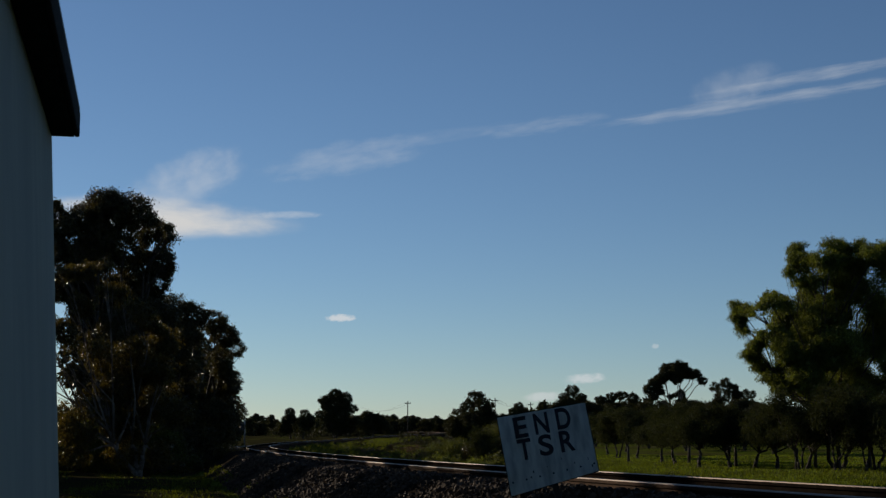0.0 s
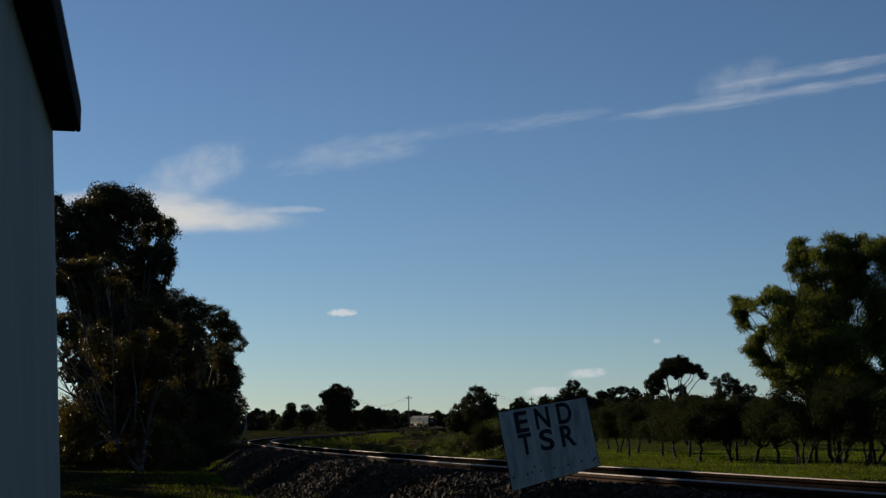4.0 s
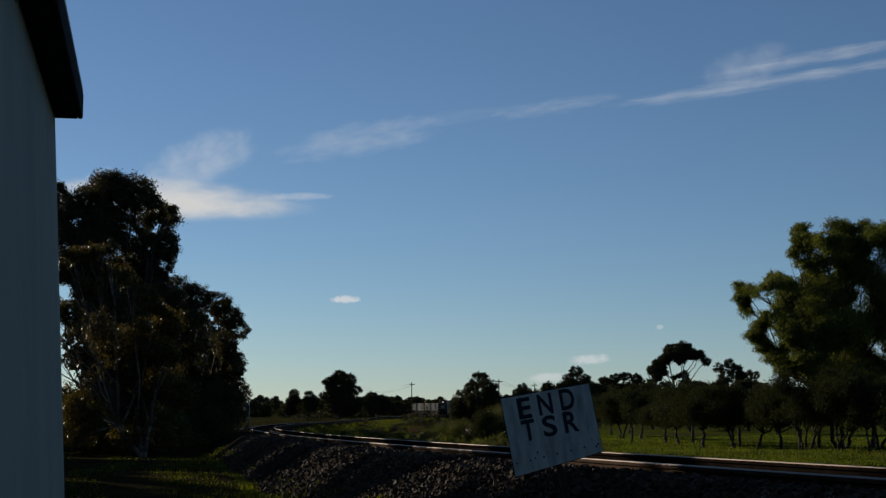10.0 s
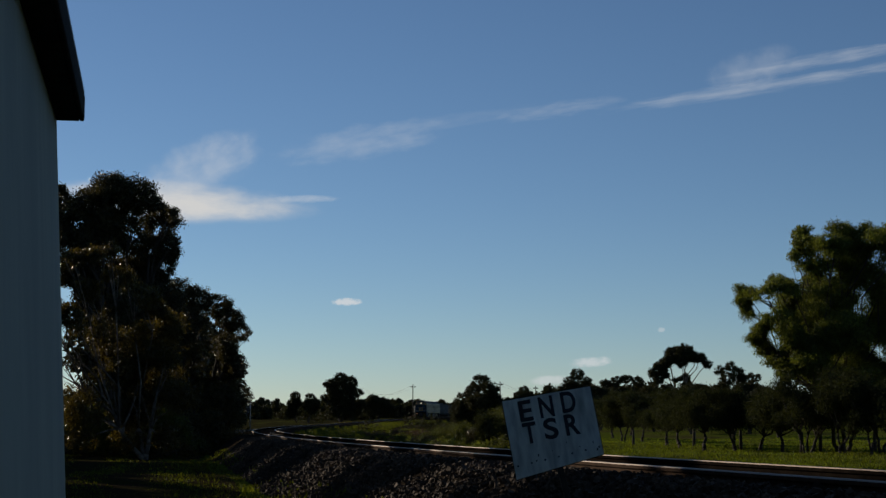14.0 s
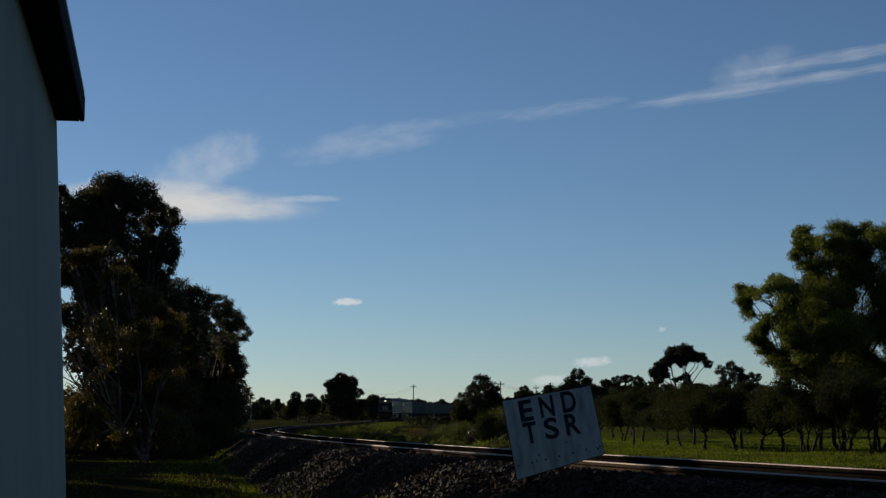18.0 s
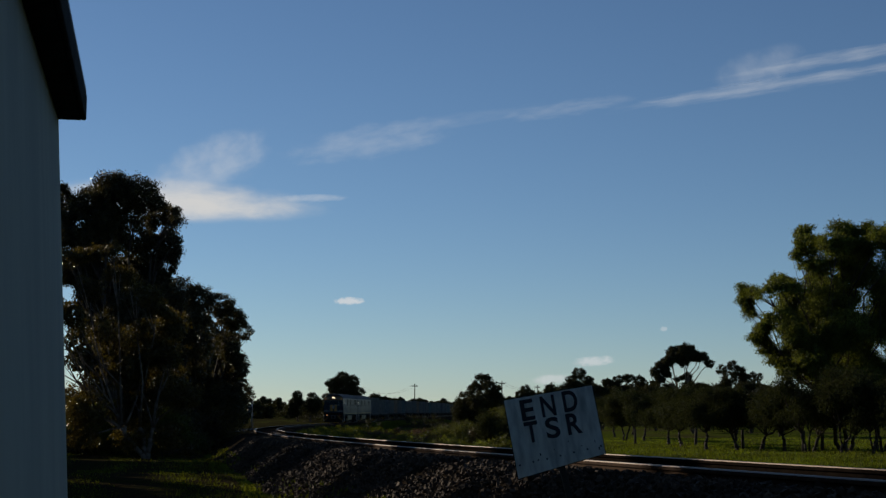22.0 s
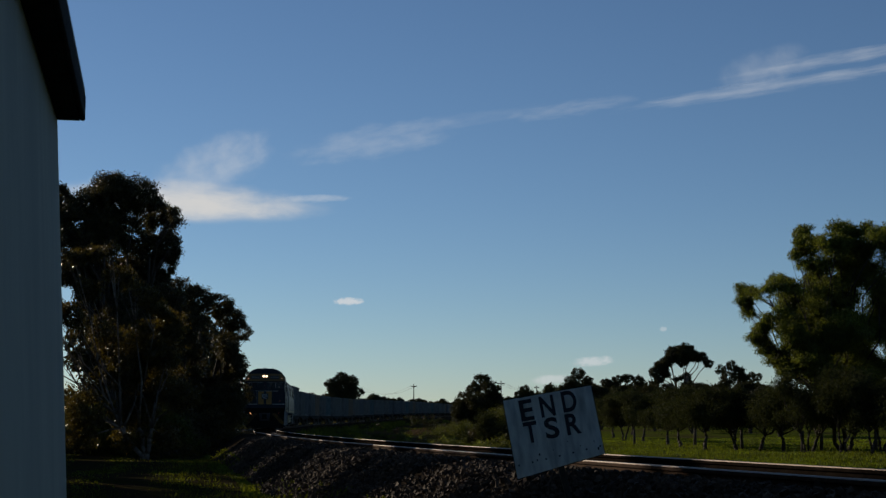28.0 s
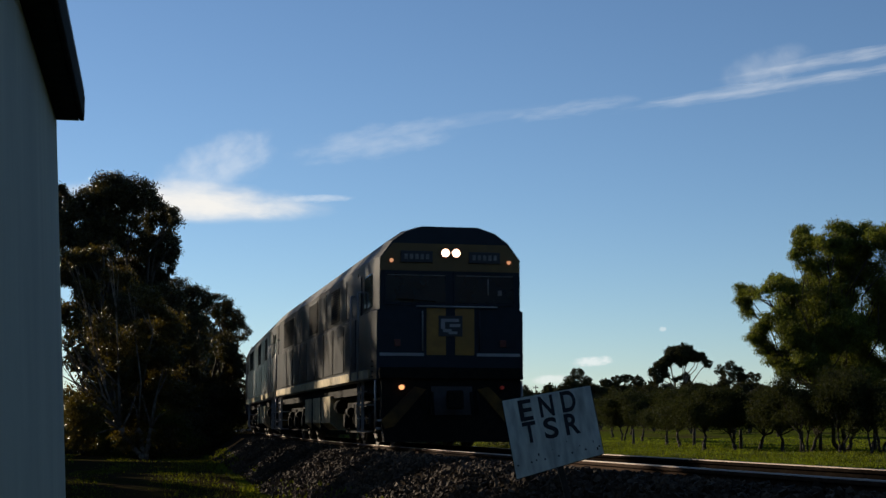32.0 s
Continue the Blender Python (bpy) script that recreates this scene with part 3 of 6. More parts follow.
tree("olive_tree", 19.35, 90.3, "low grey-green paddock tree with crooked bare trunk",
     [(1.32, 2.22, 0.96), (0.9, 2.45, 0.94), (-1.03, 2.51, 1.01), (1.32, 2.02, 1.03), (-0.43, 2.12, 0.82), (-1.13, 2.55, 1.03), (-1.04, 2.47, 1.12), (-0.36, 2.73, 0.89), (-0.6, 2.02, 0.95), (1.33, 2.09, 1.02), (-0.33, 3.14, 0.64)],
     M_OLIVE, M_BARK, 0.13, 1, per_m2=800, size=0.13, aspect=0.34, hang=0.5, depth=0.9, crisp=1.15, shell=0.25, seed=277, group="paddock trees", fork=0.32, fill=3)
tree("olive_tree", 20.07, 86.7, "low grey-green paddock tree with crooked bare trunk",
     [(-0.24, 2.83, 1.15), (-0.02, 2.87, 0.98), (-1.09, 2.45, 0.97), (-0.6, 2.24, 1.1), (-1.41, 2.56, 0.91), (1.26, 2.24, 0.9), (-0.67, 3.04, 1.16), (-0.6, 2.46, 0.98), (0.42, 2.47, 1.07), (-1.1, 2.27, 0.92), (0.04, 3.4, 0.64)],
     M_OLIVE, M_BARK, 0.13, 1, per_m2=800, size=0.13, aspect=0.34, hang=0.5, depth=0.9, crisp=1.15, shell=0.25, seed=768, group="paddock trees", fork=0.32, fill=3)
tree("olive_tree", 20.38, 81.7, "low grey-green paddock tree with crooked bare trunk",
     [(0.09, 2.59, 0.94), (0.71, 2.44, 0.83), (-0.71, 2.6, 1.13), (1.12, 2.49, 0.82), (0.8, 2.63, 1.01), (0.6, 2.39, 0.98), (1.19, 2.68, 0.95), (1.02, 2.91, 0.92), (0.95, 3.06, 1.1), (0.56, 2.63, 0.91), (0.35, 3.03, 0.64)],
     M_OLIVE, M_BARK, 0.13, 1, per_m2=800, size=0.13, aspect=0.34, hang=0.5, depth=0.9, crisp=1.15, shell=0.25, seed=189, group="paddock trees", fork=0.32, fill=3)
tree("olive_tree", 21.84, 80.2, "low grey-green paddock tree with crooked bare trunk",
     [(-0.06, 2.47, 0.99), (-0.49, 2.94, 1.02), (0.9, 3.03, 0.9), (0.92, 2.19, 1.04), (-1.37, 2.27, 1.15), (1.44, 2.29, 0.83), (0.99, 2.86, 1.04), (1.31, 2.28, 0.86), (-0.6, 2.04, 0.87), (0.32, 2.63, 0.87), (0.15, 3.4, 0.64)],
     M_OLIVE, M_BARK, 0.13, 1, per_m2=800, size=0.13, aspect=0.34, hang=0.5, depth=0.9, crisp=1.15, shell=0.25, seed=696, group="paddock trees", fork=0.32, fill=3)
tree("olive_tree", 23.33, 78.7, "low grey-green paddock tree with crooked bare trunk",
     [(-0.35, 3, 0.84), (0.22, 2.23, 1.12), (-1.06, 2.59, 0.92), (0.29, 2.52, 1.14), (-0.36, 3.02, 1.06), (-1.01, 2.36, 0.99), (1.19, 2.45, 1.03), (-0.68, 2.45, 0.9), (0.72, 2.49, 0.86), (-0.77, 2.66, 1.07), (-0.39, 3.07, 0.64)],
     M_OLIVE, M_BARK, 0.13, 2, per_m2=800, size=0.13, aspect=0.34, hang=0.5, depth=0.9, crisp=1.15, shell=0.25, seed=369, group="paddock trees", fork=0.32, fill=3)
for x, y, seed in ((19.75, 80.5, 911), (20.9, 77.5, 912), (22.2, 76.5, 913), (23.4, 75.5, 914)):
    r = np.random.default_rng(seed)
    tree("olive_tree", x, y, "grey-green paddock tree hanging over the wire fence",
         [(r.uniform(-1.4, 1.4), r.uniform(1.8, 4.1), r.uniform(0.5, 0.85)) for _ in range(13)], M_OLIVE, M_BARK, 0.09, 2, per_m2=420, size=0.13, aspect=0.34, hang=0.7,
         depth=0.9, crisp=1.25, shell=0.2, seed=seed, group="paddock trees", fork=0.3, fill=3)
tree("gum_tree", 37.19, 230, "slender pale-trunked gum tree with an umbrella crown",
     [(-0.67, 11.81, 1.24), (0.66, 12.16, 1.15), (1.71, 11.46, 0.8), (-1.66, 11.02, 0.88), (0.19, 10.66, 0.8), (3.29, 11.28, 0.8), (4.25, 10.31, 0.62), (2.51, 11.63, 0.53),
      (-2.91, 9.96, 0.97), (-3.99, 8.9, 0.8), (-3.39, 7.85, 0.71), (-2.14, 8.73, 0.62), (-1.56, 6.8, 0.44), (1.03, 8.38, 0.53), (0.48, 7.06, 0.44), (-0.66, 7.85, 0.44),
      (-2.45, 6.27, 0.71), (-4.74, 6.27, 0.8), (1.87, 6.27, 0.53), (3.37, 6.45, 0.53)],
     M_FARLEAF, M_PALEBARK, 0.3, 2, per_m2=700, size=0.2, aspect=0.45, hang=0.4, depth=0.5, seed=41, fork=0.5, crisp=0.5, shell=0.5, fill=14, twigs=1, swell=1.45)
tree("gum_tree", 4.61, 170, "dark bushy tree inside the railway curve",
     [(-0.06, 6.26, 1.3), (-0.97, 5.34, 1.06), (0.84, 5.47, 1.06), (-1.95, 4.23, 1.3), (-0.32, 3.9, 1.62), (1.3, 4.23, 1.14), (-2.6, 2.92, 1.22), (-0.97, 2.27, 1.62), (0.97, 2.27, 1.79), (2.6, 2.59, 1.46), (-1.95, 1.42, 0.97), (1.88, 5.54, 0.41)],
     M_FARLEAF, M_BARK, 0.26, 2, per_m2=520, size=0.19, aspect=0.4, hang=0.5, depth=0.6, seed=42, fork=0.25, crisp=0.45, shell=0.65, fill=9)
tree("gum_tree", -20.4, 300, "dense upright tree beyond the railway",
     [(-2.41, 8.09, 1.43), (-0.11, 9.13, 1.58), (-0.11, 7.17, 1.72), (1.6, 6.71, 1.43), (-1.83, 6.94, 1.43), (1.83, 8.32, 1.72), (3.44, 6.36, 1.29), (-1.26, 5.79, 2.01), (1.03, 5.21, 2.29), (-1.83, 2.9, 1.72), (2.75, 2.9, 2.01), (0.46, 2.55, 2.01), (-3.21, 5.21, 1.29), (4.47, 4.05, 1.15)],
     M_FARLEAF, M_BARK, 0.3, 2, per_m2=330, size=0.26, aspect=0.45, hang=0.3, depth=0.5, seed=43, fork=0.2, crisp=0.45, shell=0.65)
tree("gum_tree", -32.39, 330, "dark conical tree beyond the railway",
     [(-0.25, 5.98, 1.42), (0.38, 3.19, 2.05), (-1.51, 2.42, 1.58), (-0.63, 4.46, 1.58)],
     M_FARLEAF, M_BARK, 0.25, 1, per_m2=330, size=0.26, aspect=0.45, hang=0.3, depth=0.5, seed=44, fork=0.2, crisp=0.45, shell=0.65)
tree("gum_tree", -29.17, 325, "dark round tree beyond the railway",
     [(0.25, 5.45, 1.4), (-0.12, 3.2, 2.17), (1.12, 3.95, 1.55), (-1.37, 2.7, 1.4)],
     M_FARLEAF, M_BARK, 0.25, 1, per_m2=330, size=0.26, aspect=0.45, hang=0.3, depth=0.5, seed=45, fork=0.2, crisp=0.45, shell=0.65)
tree("gum_tree", -17.97, 420, "broad dark tree beyond the railway",
     [(-1.6, 6.25, 2.01), (1.28, 5.12, 2.01), (-2.73, 3.51, 2.61), (2.89, 3.51, 2.21), (0, 3.51, 2.41), (4.17, 2.21, 1.8)],
     M_FARLEAF, M_BARK, 0.3, 1, per_m2=220, size=0.32, aspect=0.45, hang=0.3, depth=0.5, seed=46, fork=0.2, crisp=0.45, shell=0.65)
tree("gum_tree", 27.62, 300, "round-topped gum tree standing over the tree line",
     [(0.11, 10.17, 1.58), (-1.49, 8.79, 1.43), (1.95, 8.79, 1.43), (-2.86, 6.94, 1.72), (0, 6.94, 2.01), (2.86, 6.71, 1.72), (-4.58, 5.21, 1.72), (1.15, 4.63, 2.01)],
     M_FARLEAF, M_BARK, 0.3, 2, per_m2=300, size=0.26, aspect=0.45, hang=0.4, depth=0.5, seed=47, fork=0.3, crisp=0.45, shell=0.65)
tree("gum_tree", 16.17, 290, "small round tree in the tree line",
     [(0, 6.61, 1.25), (-1.11, 5.72, 1.11), (1.11, 5.72, 1.11), (0, 4.38, 1.66), (-1.66, 3.49, 1.38), (1.66, 3.49, 1.38)],
     M_FARLEAF, M_BARK, 0.25, 1, per_m2=300, size=0.26, aspect=0.45, hang=0.4, depth=0.5, seed=48, fork=0.3, crisp=0.45, shell=0.65)
tree("gum_tree", 30.18, 250, "wide low dark tree in the tree line",
     [(-2.39, 7.39, 1.19), (-0.48, 7.96, 1.07), (1.43, 8.35, 1.07), (3.34, 7.87, 1.19), (-1.91, 5.46, 1.79), (0.95, 5.94, 1.91), (3.82, 5.46, 1.79), (-3.82, 6.42, 1.07), (4.77, 6.42, 1.19)],
     M_FARLEAF, M_BARK, 0.3, 2, per_m2=320, size=0.24, aspect=0.45, hang=0.4, depth=0.5, seed=49, fork=0.3, crisp=0.45, shell=0.65)
tree("gum_tree", 39.04, 200, "ragged dark tree in the tree line",
     [(-1.15, 8.45, 0.86), (0.23, 8.98, 0.86), (1.15, 8.21, 0.86), (-0.38, 7.29, 1.24), (1.91, 6.83, 1.15), (3.82, 7.45, 0.76), (-1.53, 5.75, 1.34), (1.15, 5.37, 1.43), (3.06, 5.75, 1.15)],
     M_FARLEAF, M_BARK, 0.25, 2, per_m2=360, size=0.21, aspect=0.4, hang=0.4, depth=0.5, seed=50, fork=0.3, crisp=0.45, shell=0.65)
tree("gum_tree", 23.61, 220, "dark full-crowned tree in the tree line",
     [(-2.37, 3.4, 1.3), (-2.14, 3.65, 1.38), (2.15, 4.02, 1.42), (1.69, 5.51, 1.64), (-2.55, 5.11, 1.76), (1.03, 4.87, 1.31), (2.7, 3.41, 1.69), (-2.06, 3.55, 1.44), (-1.51, 4.51, 1.58), (-0.86, 4.33, 1.32), (1.89, 3.47, 1.68), (-0.38, 2.8, 1.53), (0.32, 5.73, 1.07), (0.82, 5.85, 1.07), (-1.38, 6.09, 1.07), (-1.02, 6.09, 1.07)],
     M_FARLEAF, M_BARK, 0.2, 2, per_m2=360, size=0.21, aspect=0.45, hang=0.4, depth=0.6, seed=700, group="tree line", fork=0.3, crisp=0.45, shell=0.65, fill=4)
tree("gum_tree", 30.88, 215, "dark full-crowned tree in the tree line",
     [(2.17, 3.98, 1.62), (-2.79, 4.01, 1.69), (0.67, 4.15, 1.47), (-2.24, 5.03, 1.3), (-0.7, 4.28, 1.68), (-1.94, 4.71, 1.37), (-1.89, 4.6, 1.34), (-0.1, 5.43, 1.71), (-0.73, 2.5, 1.58), (0.97, 4.01, 1.72), (-2.13, 3.37, 1.37), (0.97, 3.18, 1.31), (-1, 6.01, 1.05), (-0.9, 5.97, 1.05), (-0.33, 5.38, 1.05), (-0.45, 5.82, 1.05)],
     M_FARLEAF, M_BARK, 0.2, 2, per_m2=360, size=0.21, aspect=0.45, hang=0.4, depth=0.6, seed=701, group="tree line", fork=0.3, crisp=0.45, shell=0.65, fill=4)
tree("gum_tree", 36.88, 205, "dark full-crowned tree in the tree line",
     [(-0.17, 4.78, 1.53), (1.16, 5.2, 1.28), (0.92, 2.5, 1.49), (-0.37, 2.38, 1.17), (-2.34, 3.06, 1.37), (-2.42, 3.86, 1.66), (0.1, 4.55, 1.21), (-2.28, 2.65, 1.41), (2.32, 5.58, 1.29), (-2.39, 4.39, 1.19), (-1.3, 4.35, 1.32), (-2.39, 5.63, 1.65), (-1.02, 5.92, 1), (-0.31, 5.9, 1), (-1.33, 6.04, 1), (-1.25, 5.9, 1)],
     M_FARLEAF, M_BARK, 0.2, 2, per_m2=360, size=0.21, aspect=0.45, hang=0.4, depth=0.6, seed=702, group="tree line", fork=0.3, crisp=0.45, shell=0.65, fill=4)
tree("gum_tree", 39.63, 190, "dark full-crowned tree in the tree line",
     [(1.83, 3.72, 1.3), (-1.24, 5.8, 1.17), (-0.06, 3.82, 1.11), (0.54, 3.27, 1.33), (-0.84, 4.26, 1.29), (-1.2, 5.45, 1.08), (-1.8, 3.1, 1.29), (-0.81, 5.4, 0.99), (-1.11, 5.56, 1.13), (0.34, 4.99, 0.98), (0.87, 5.69, 1.03), (-0.93, 4.53, 0.99), (-0.21, 6.12, 0.82), (0.66, 5.98, 0.82), (1.03, 5.92, 0.82), (0.68, 5.97, 0.82)],
     M_FARLEAF, M_BARK, 0.2, 2, per_m2=360, size=0.21, aspect=0.45, hang=0.4, depth=0.6, seed=703, group="tree line", fork=0.3, crisp=0.45, shell=0.65, fill=4)
tree("gum_tree", 30.32, 180, "dark full-crowned tree in the tree line",
     [(-0.32, 2.64, 1.54), (2.5, 2.82, 1.56), (-1.28, 2.65, 1.4), (-2.03, 4.15, 1.29), (-1.31, 2.93, 1.35), (-2.4, 2.75, 1.49), (-2.6, 4.18, 1.27), (-0.79, 2.56, 1.69), (0.62, 3.82, 1.42), (-0.76, 3.62, 1.21), (0.46, 2.62, 1.58), (-2.23, 3.22, 1.29), (0.69, 4.45, 1.03), (1.45, 4.26, 1.03), (-1.26, 4.52, 1.03), (1.37, 4.44, 1.03)],
     M_FARLEAF, M_BARK, 0.2, 2, per_m2=360, size=0.21, aspect=0.45, hang=0.4, depth=0.6, seed=704, group="tree line", fork=0.3, crisp=0.45, shell=0.65, fill=4)
tree("gum_tree", 23.03, 300, "dark full-crowned tree in the tree line",
     [(-0.39, 2.84, 1.73), (2.6, 2.66, 1.85), (0.57, 3.51, 1.76), (-0.48, 3.61, 1.85), (-2.78, 2.58, 1.57), (2.27, 2.94, 1.42), (-1.33, 3.31, 1.62), (-0.85, 2.24, 1.44), (-0.88, 3.22, 1.85), (2.03, 2.04, 1.65), (-0.59, 3.43, 1.77), (-0.06, 3.63, 1.4), (-1.43, 3.74, 1.12), (1.43, 4.22, 1.12), (1.06, 4.1, 1.12), (0.65, 3.6, 1.12)],
     M_FARLEAF, M_BARK, 0.2, 2, per_m2=360, size=0.21, aspect=0.45, hang=0.4, depth=0.6, seed=705, group="tree line", fork=0.3, crisp=0.45, shell=0.65, fill=4)
tree("gum_tree", 21.82, 170, "dark full-crowned tree in the tree line",
     [(0.64, 2.58, 1.32), (-2.55, 3.03, 1.42), (-1.64, 3.23, 1.29), (-2.46, 3.35, 1.32), (-0.12, 2.73, 1.33), (2.51, 2.56, 1.59), (1, 2.78, 1.4), (1.55, 3.27, 1.43), (0.93, 3.02, 1.27), (-2.19, 3.7, 1.31), (0.42, 2.64, 1.48), (-1, 2.38, 1.27), (0.67, 4.19, 0.97), (0.79, 3.88, 0.97), (1.42, 3.76, 0.97), (0.58, 3.79, 0.97)],
     M_FARLEAF, M_BARK, 0.2, 2, per_m2=360, size=0.21, aspect=0.45, hang=0.4, depth=0.6, seed=706, group="tree line", fork=0.3, crisp=0.45, shell=0.65, fill=4)
tree("gum_tree", 32.52, 165, "dark full-crowned tree in the tree line",
     [(1.2, 2.86, 1.2), (0.08, 2.42, 1.22), (2.39, 2.96, 1.29), (-2.51, 3.19, 1.19), (0.77, 2.42, 1.53), (0.57, 3.2, 1.15), (0.95, 2.94, 1.44), (-0.64, 2.44, 1.2), (-0.98, 3.38, 1.4), (2, 3.53, 1.4), (1.34, 3.44, 1.13), (0.33, 2.52, 1.52), (0.69, 3.96, 0.95), (-0.23, 3.9, 0.95), (1.22, 4.01, 0.95), (-0.66, 3.86, 0.95)],
     M_FARLEAF, M_BARK, 0.2, 2, per_m2=360, size=0.21, aspect=0.45, hang=0.4, depth=0.6, seed=707, group="tree line", fork=0.3, crisp=0.45, shell=0.65, fill=4)
tree("gum_tree", 34.15, 150, "dark full-crowned tree in the tree line",
     [(2.14, 4.08, 1.02), (-1.76, 3.24, 1.26), (-1.45, 4.07, 1.26), (0.67, 2.95, 1.32), (-2.01, 3.41, 1.36), (2.1, 3.78, 1.37), (0.67, 2.42, 1.1), (0.9, 2.61, 1.21), (-1.83, 4.07, 1.07), (-1.87, 4.16, 1.27), (-1.81, 2.8, 1.32), (1.45, 2.69, 1.31), (1.17, 4.41, 0.86), (0.34, 4.4, 0.86), (-1.09, 4.8, 0.86), (-1.2, 4.75, 0.86)],
     M_FARLEAF, M_BARK, 0.2, 2, per_m2=360, size=0.21, aspect=0.45, hang=0.4, depth=0.6, seed=708, group="tree line", fork=0.3, crisp=0.45, shell=0.65, fill=4)


def far_band():
    """The wooded skyline: single small trees, one behind another."""
    rng = np.random.default_rng(77)
    protos = []
    for k in range(5):
        hgt = rng.uniform(6, 9)
        bl = [(rng.uniform(-2.6, 2.6), rng.uniform(0.35, 0.95) * hgt, rng.uniform(1.1, 2.0)) for _ in range(9)] + [(0, hgt, 1.3), (-1.5, 1.4, 1.6), (1.5, 1.4, 1.6)]
        protos.append(tree("skyline_tree", -150 + 9 * k, 720, "small dark tree in the wooded skyline", bl, M_FARLEAF, M_BARK, 0.25, 1, per_m2=26, size=0.75, aspect=0.6,
                           hang=0.2, depth=0.8, seed=60 + k, group="skyline trees", fork=0.3, twigs=0, fill=2))
    for k in range(210):
        y = rng.uniform(640, 900)
        x = rng.uniform(-0.36, 0.40) * y
        if abs(x - np.interp(y, LY, LX)) < 9:
            continue
        copy_thing(protos[k % 5], pose(x, y, float(ground_z(x, y)) - 0.2, 0, 0, rng.uniform(0, 360)))
    # nearer, on the right, behind the paddock
    for k in range(60):
        y = rng.uniform(260, 420)
        x = rng.uniform(0.045, 0.40) * y
        copy_thing(protos[k % 5], pose(x, y, float(ground_z(x, y)) - 0.9, 0, 0, rng.uniform(0, 360)))
    for k in range(26):
        y = rng.uniform(430, 560)
        x = rng.uniform(-0.16, -0.025) * y
        copy_thing(protos[k % 5], pose(x, y, float(ground_z(x, y)) - (3.6 if x < -0.085 * y else 2.0), 0, 0, rng.uniform(0, 360)))
    # behind the wagons, where the wood stands a little higher
    for k in range(34):
        u = -0.058 + 0.1 * (k + rng.uniform(0, 1)) / 34
        y = next(q for q in rng.uniform(570, 760, 30) if abs(u * q - np.interp(q, LY, LX)) > 7)
        x = u * y
        copy_thing(protos[k % 5], pose(x, y, float(ground_z(x, y)) - 0.3, 0, 0, rng.uniform(0, 360)) @ Matrix.Diagonal((1, 1, rng.uniform(0.8, 1.02), 1)))
    for k in range(16):
        y = rng.uniform(520, 640)
        x = rng.uniform(0.012, 0.05) * y
        copy_thing(protos[k % 5], pose(x, y, float(ground_z(x, y)) - 0.9, 0, 0, rng.uniform(0, 360)))


far_band()


def shade_trees():
    """Unseen trees added round the building and camera, to shade the near track."""
    rng = np.random.default_rng(31)
    bl = [(rng.uniform(-4.2, 4.2), rng.uniform(2.5, 11), rng.uniform(1.3, 2.2)) for _ in range(26)]
    p = tree("gum_tree", -38, 66, "unseen dark-leaved gum tree added as a shade caster", bl, M_GUM, M_BARK, 0.34, 2, per_m2=34, size=0.55, aspect=0.5, hang=0.9, depth=1.6,
             seed=71, group="tree belt", fork=0.35, fill=12, twigs=0)
    thin = [(rng.uniform(-4.2, 4.2), rng.uniform(3.0, 10.5), rng.uniform(0.8, 1.3)) for _ in range(10)]
    p2 = tree("gum_tree", -25, 38, "unseen thin-crowned gum tree added to dapple the sun", thin, M_GUM, M_BARK, 0.26, 2, per_m2=60, size=0.4, aspect=0.42, hang=0.9, depth=1.6,
              seed=72, group="tree belt", fork=0.35, fill=4)
    for x, y, a, h in ((-13, 17, 300, 1), (-24.5, 58, 190, 1.22), (-27, 63, 110, 1.45), (-22, 50, 150, 1.3), (-29, 53, 10, 1), (-25, 70, 200, 1.3), (-28, 84, 250, 1.35)):
        copy_thing(p2, pose(x, y, float(ground_z(x, y)) - 0.1, 0, 0, a) @ Matrix.Diagonal((1, 1, h, 1)))
    # dense unseen ones; those behind the camera are added to cut skylight
    for k, (x, y) in enumerate(((-18.8, 30.5), (-15, 26), (-36, 43), (-29, 36), (-38, 33), (-30, 24), (-40, 18), (-26, 11), (-38, 12), (-31, 2), (-24, -6),
                                (-42, 54), (-44, 24), (-40, 100), (-33, 92), (-41, 67), (-34, 70), (-43, 90), (-48, 77), (-38, 108), (-50, 64),
                                (-15, -14), (-7, -19), (1, -16), (-20, -24), (24, -20), (31, -12), (38, -22), (29, 2), (36, 10), (20, -10), (22, 4), (25, 16), (17, -22), (33, -34), (14, -32), (8, -40), (-8, -34))):
        copy_thing(p, pose(x, y, float(ground_z(x, y)) - 0.1, 0, 0, rng.uniform(0, 360)) @ Matrix.Diagonal((1, 1, rng.uniform(0.9, 1.15), 1)))

    # one squeezed narrow, to cast a strip of shade over the rails
    copy_thing(p, pose(-19.9, 42.1, float(ground_z(-19.9, 42.1)) - 0.1, 0, 0, 70) @ Matrix.Diagonal((0.2, 0.2, 1.05, 1)))
    # and a few hidden across the line, added to shade the rough grass
    for x, y, a in ((-21.5, 112, 0), (-23, 128, 60), (-29, 137, 130), (-26, 150, 200), (-30, 163, 280), (-29, 180, 40), (-33, 192, 100), (-34, 210, 170), (-36, 228, 260)):
        copy_thing(p, pose(x, y, float(ground_z(x, y)) - 0.1, 0, 0, a) @ Matrix.Diagonal((0.95, 0.95, 0.95, 1)))


shade_trees()


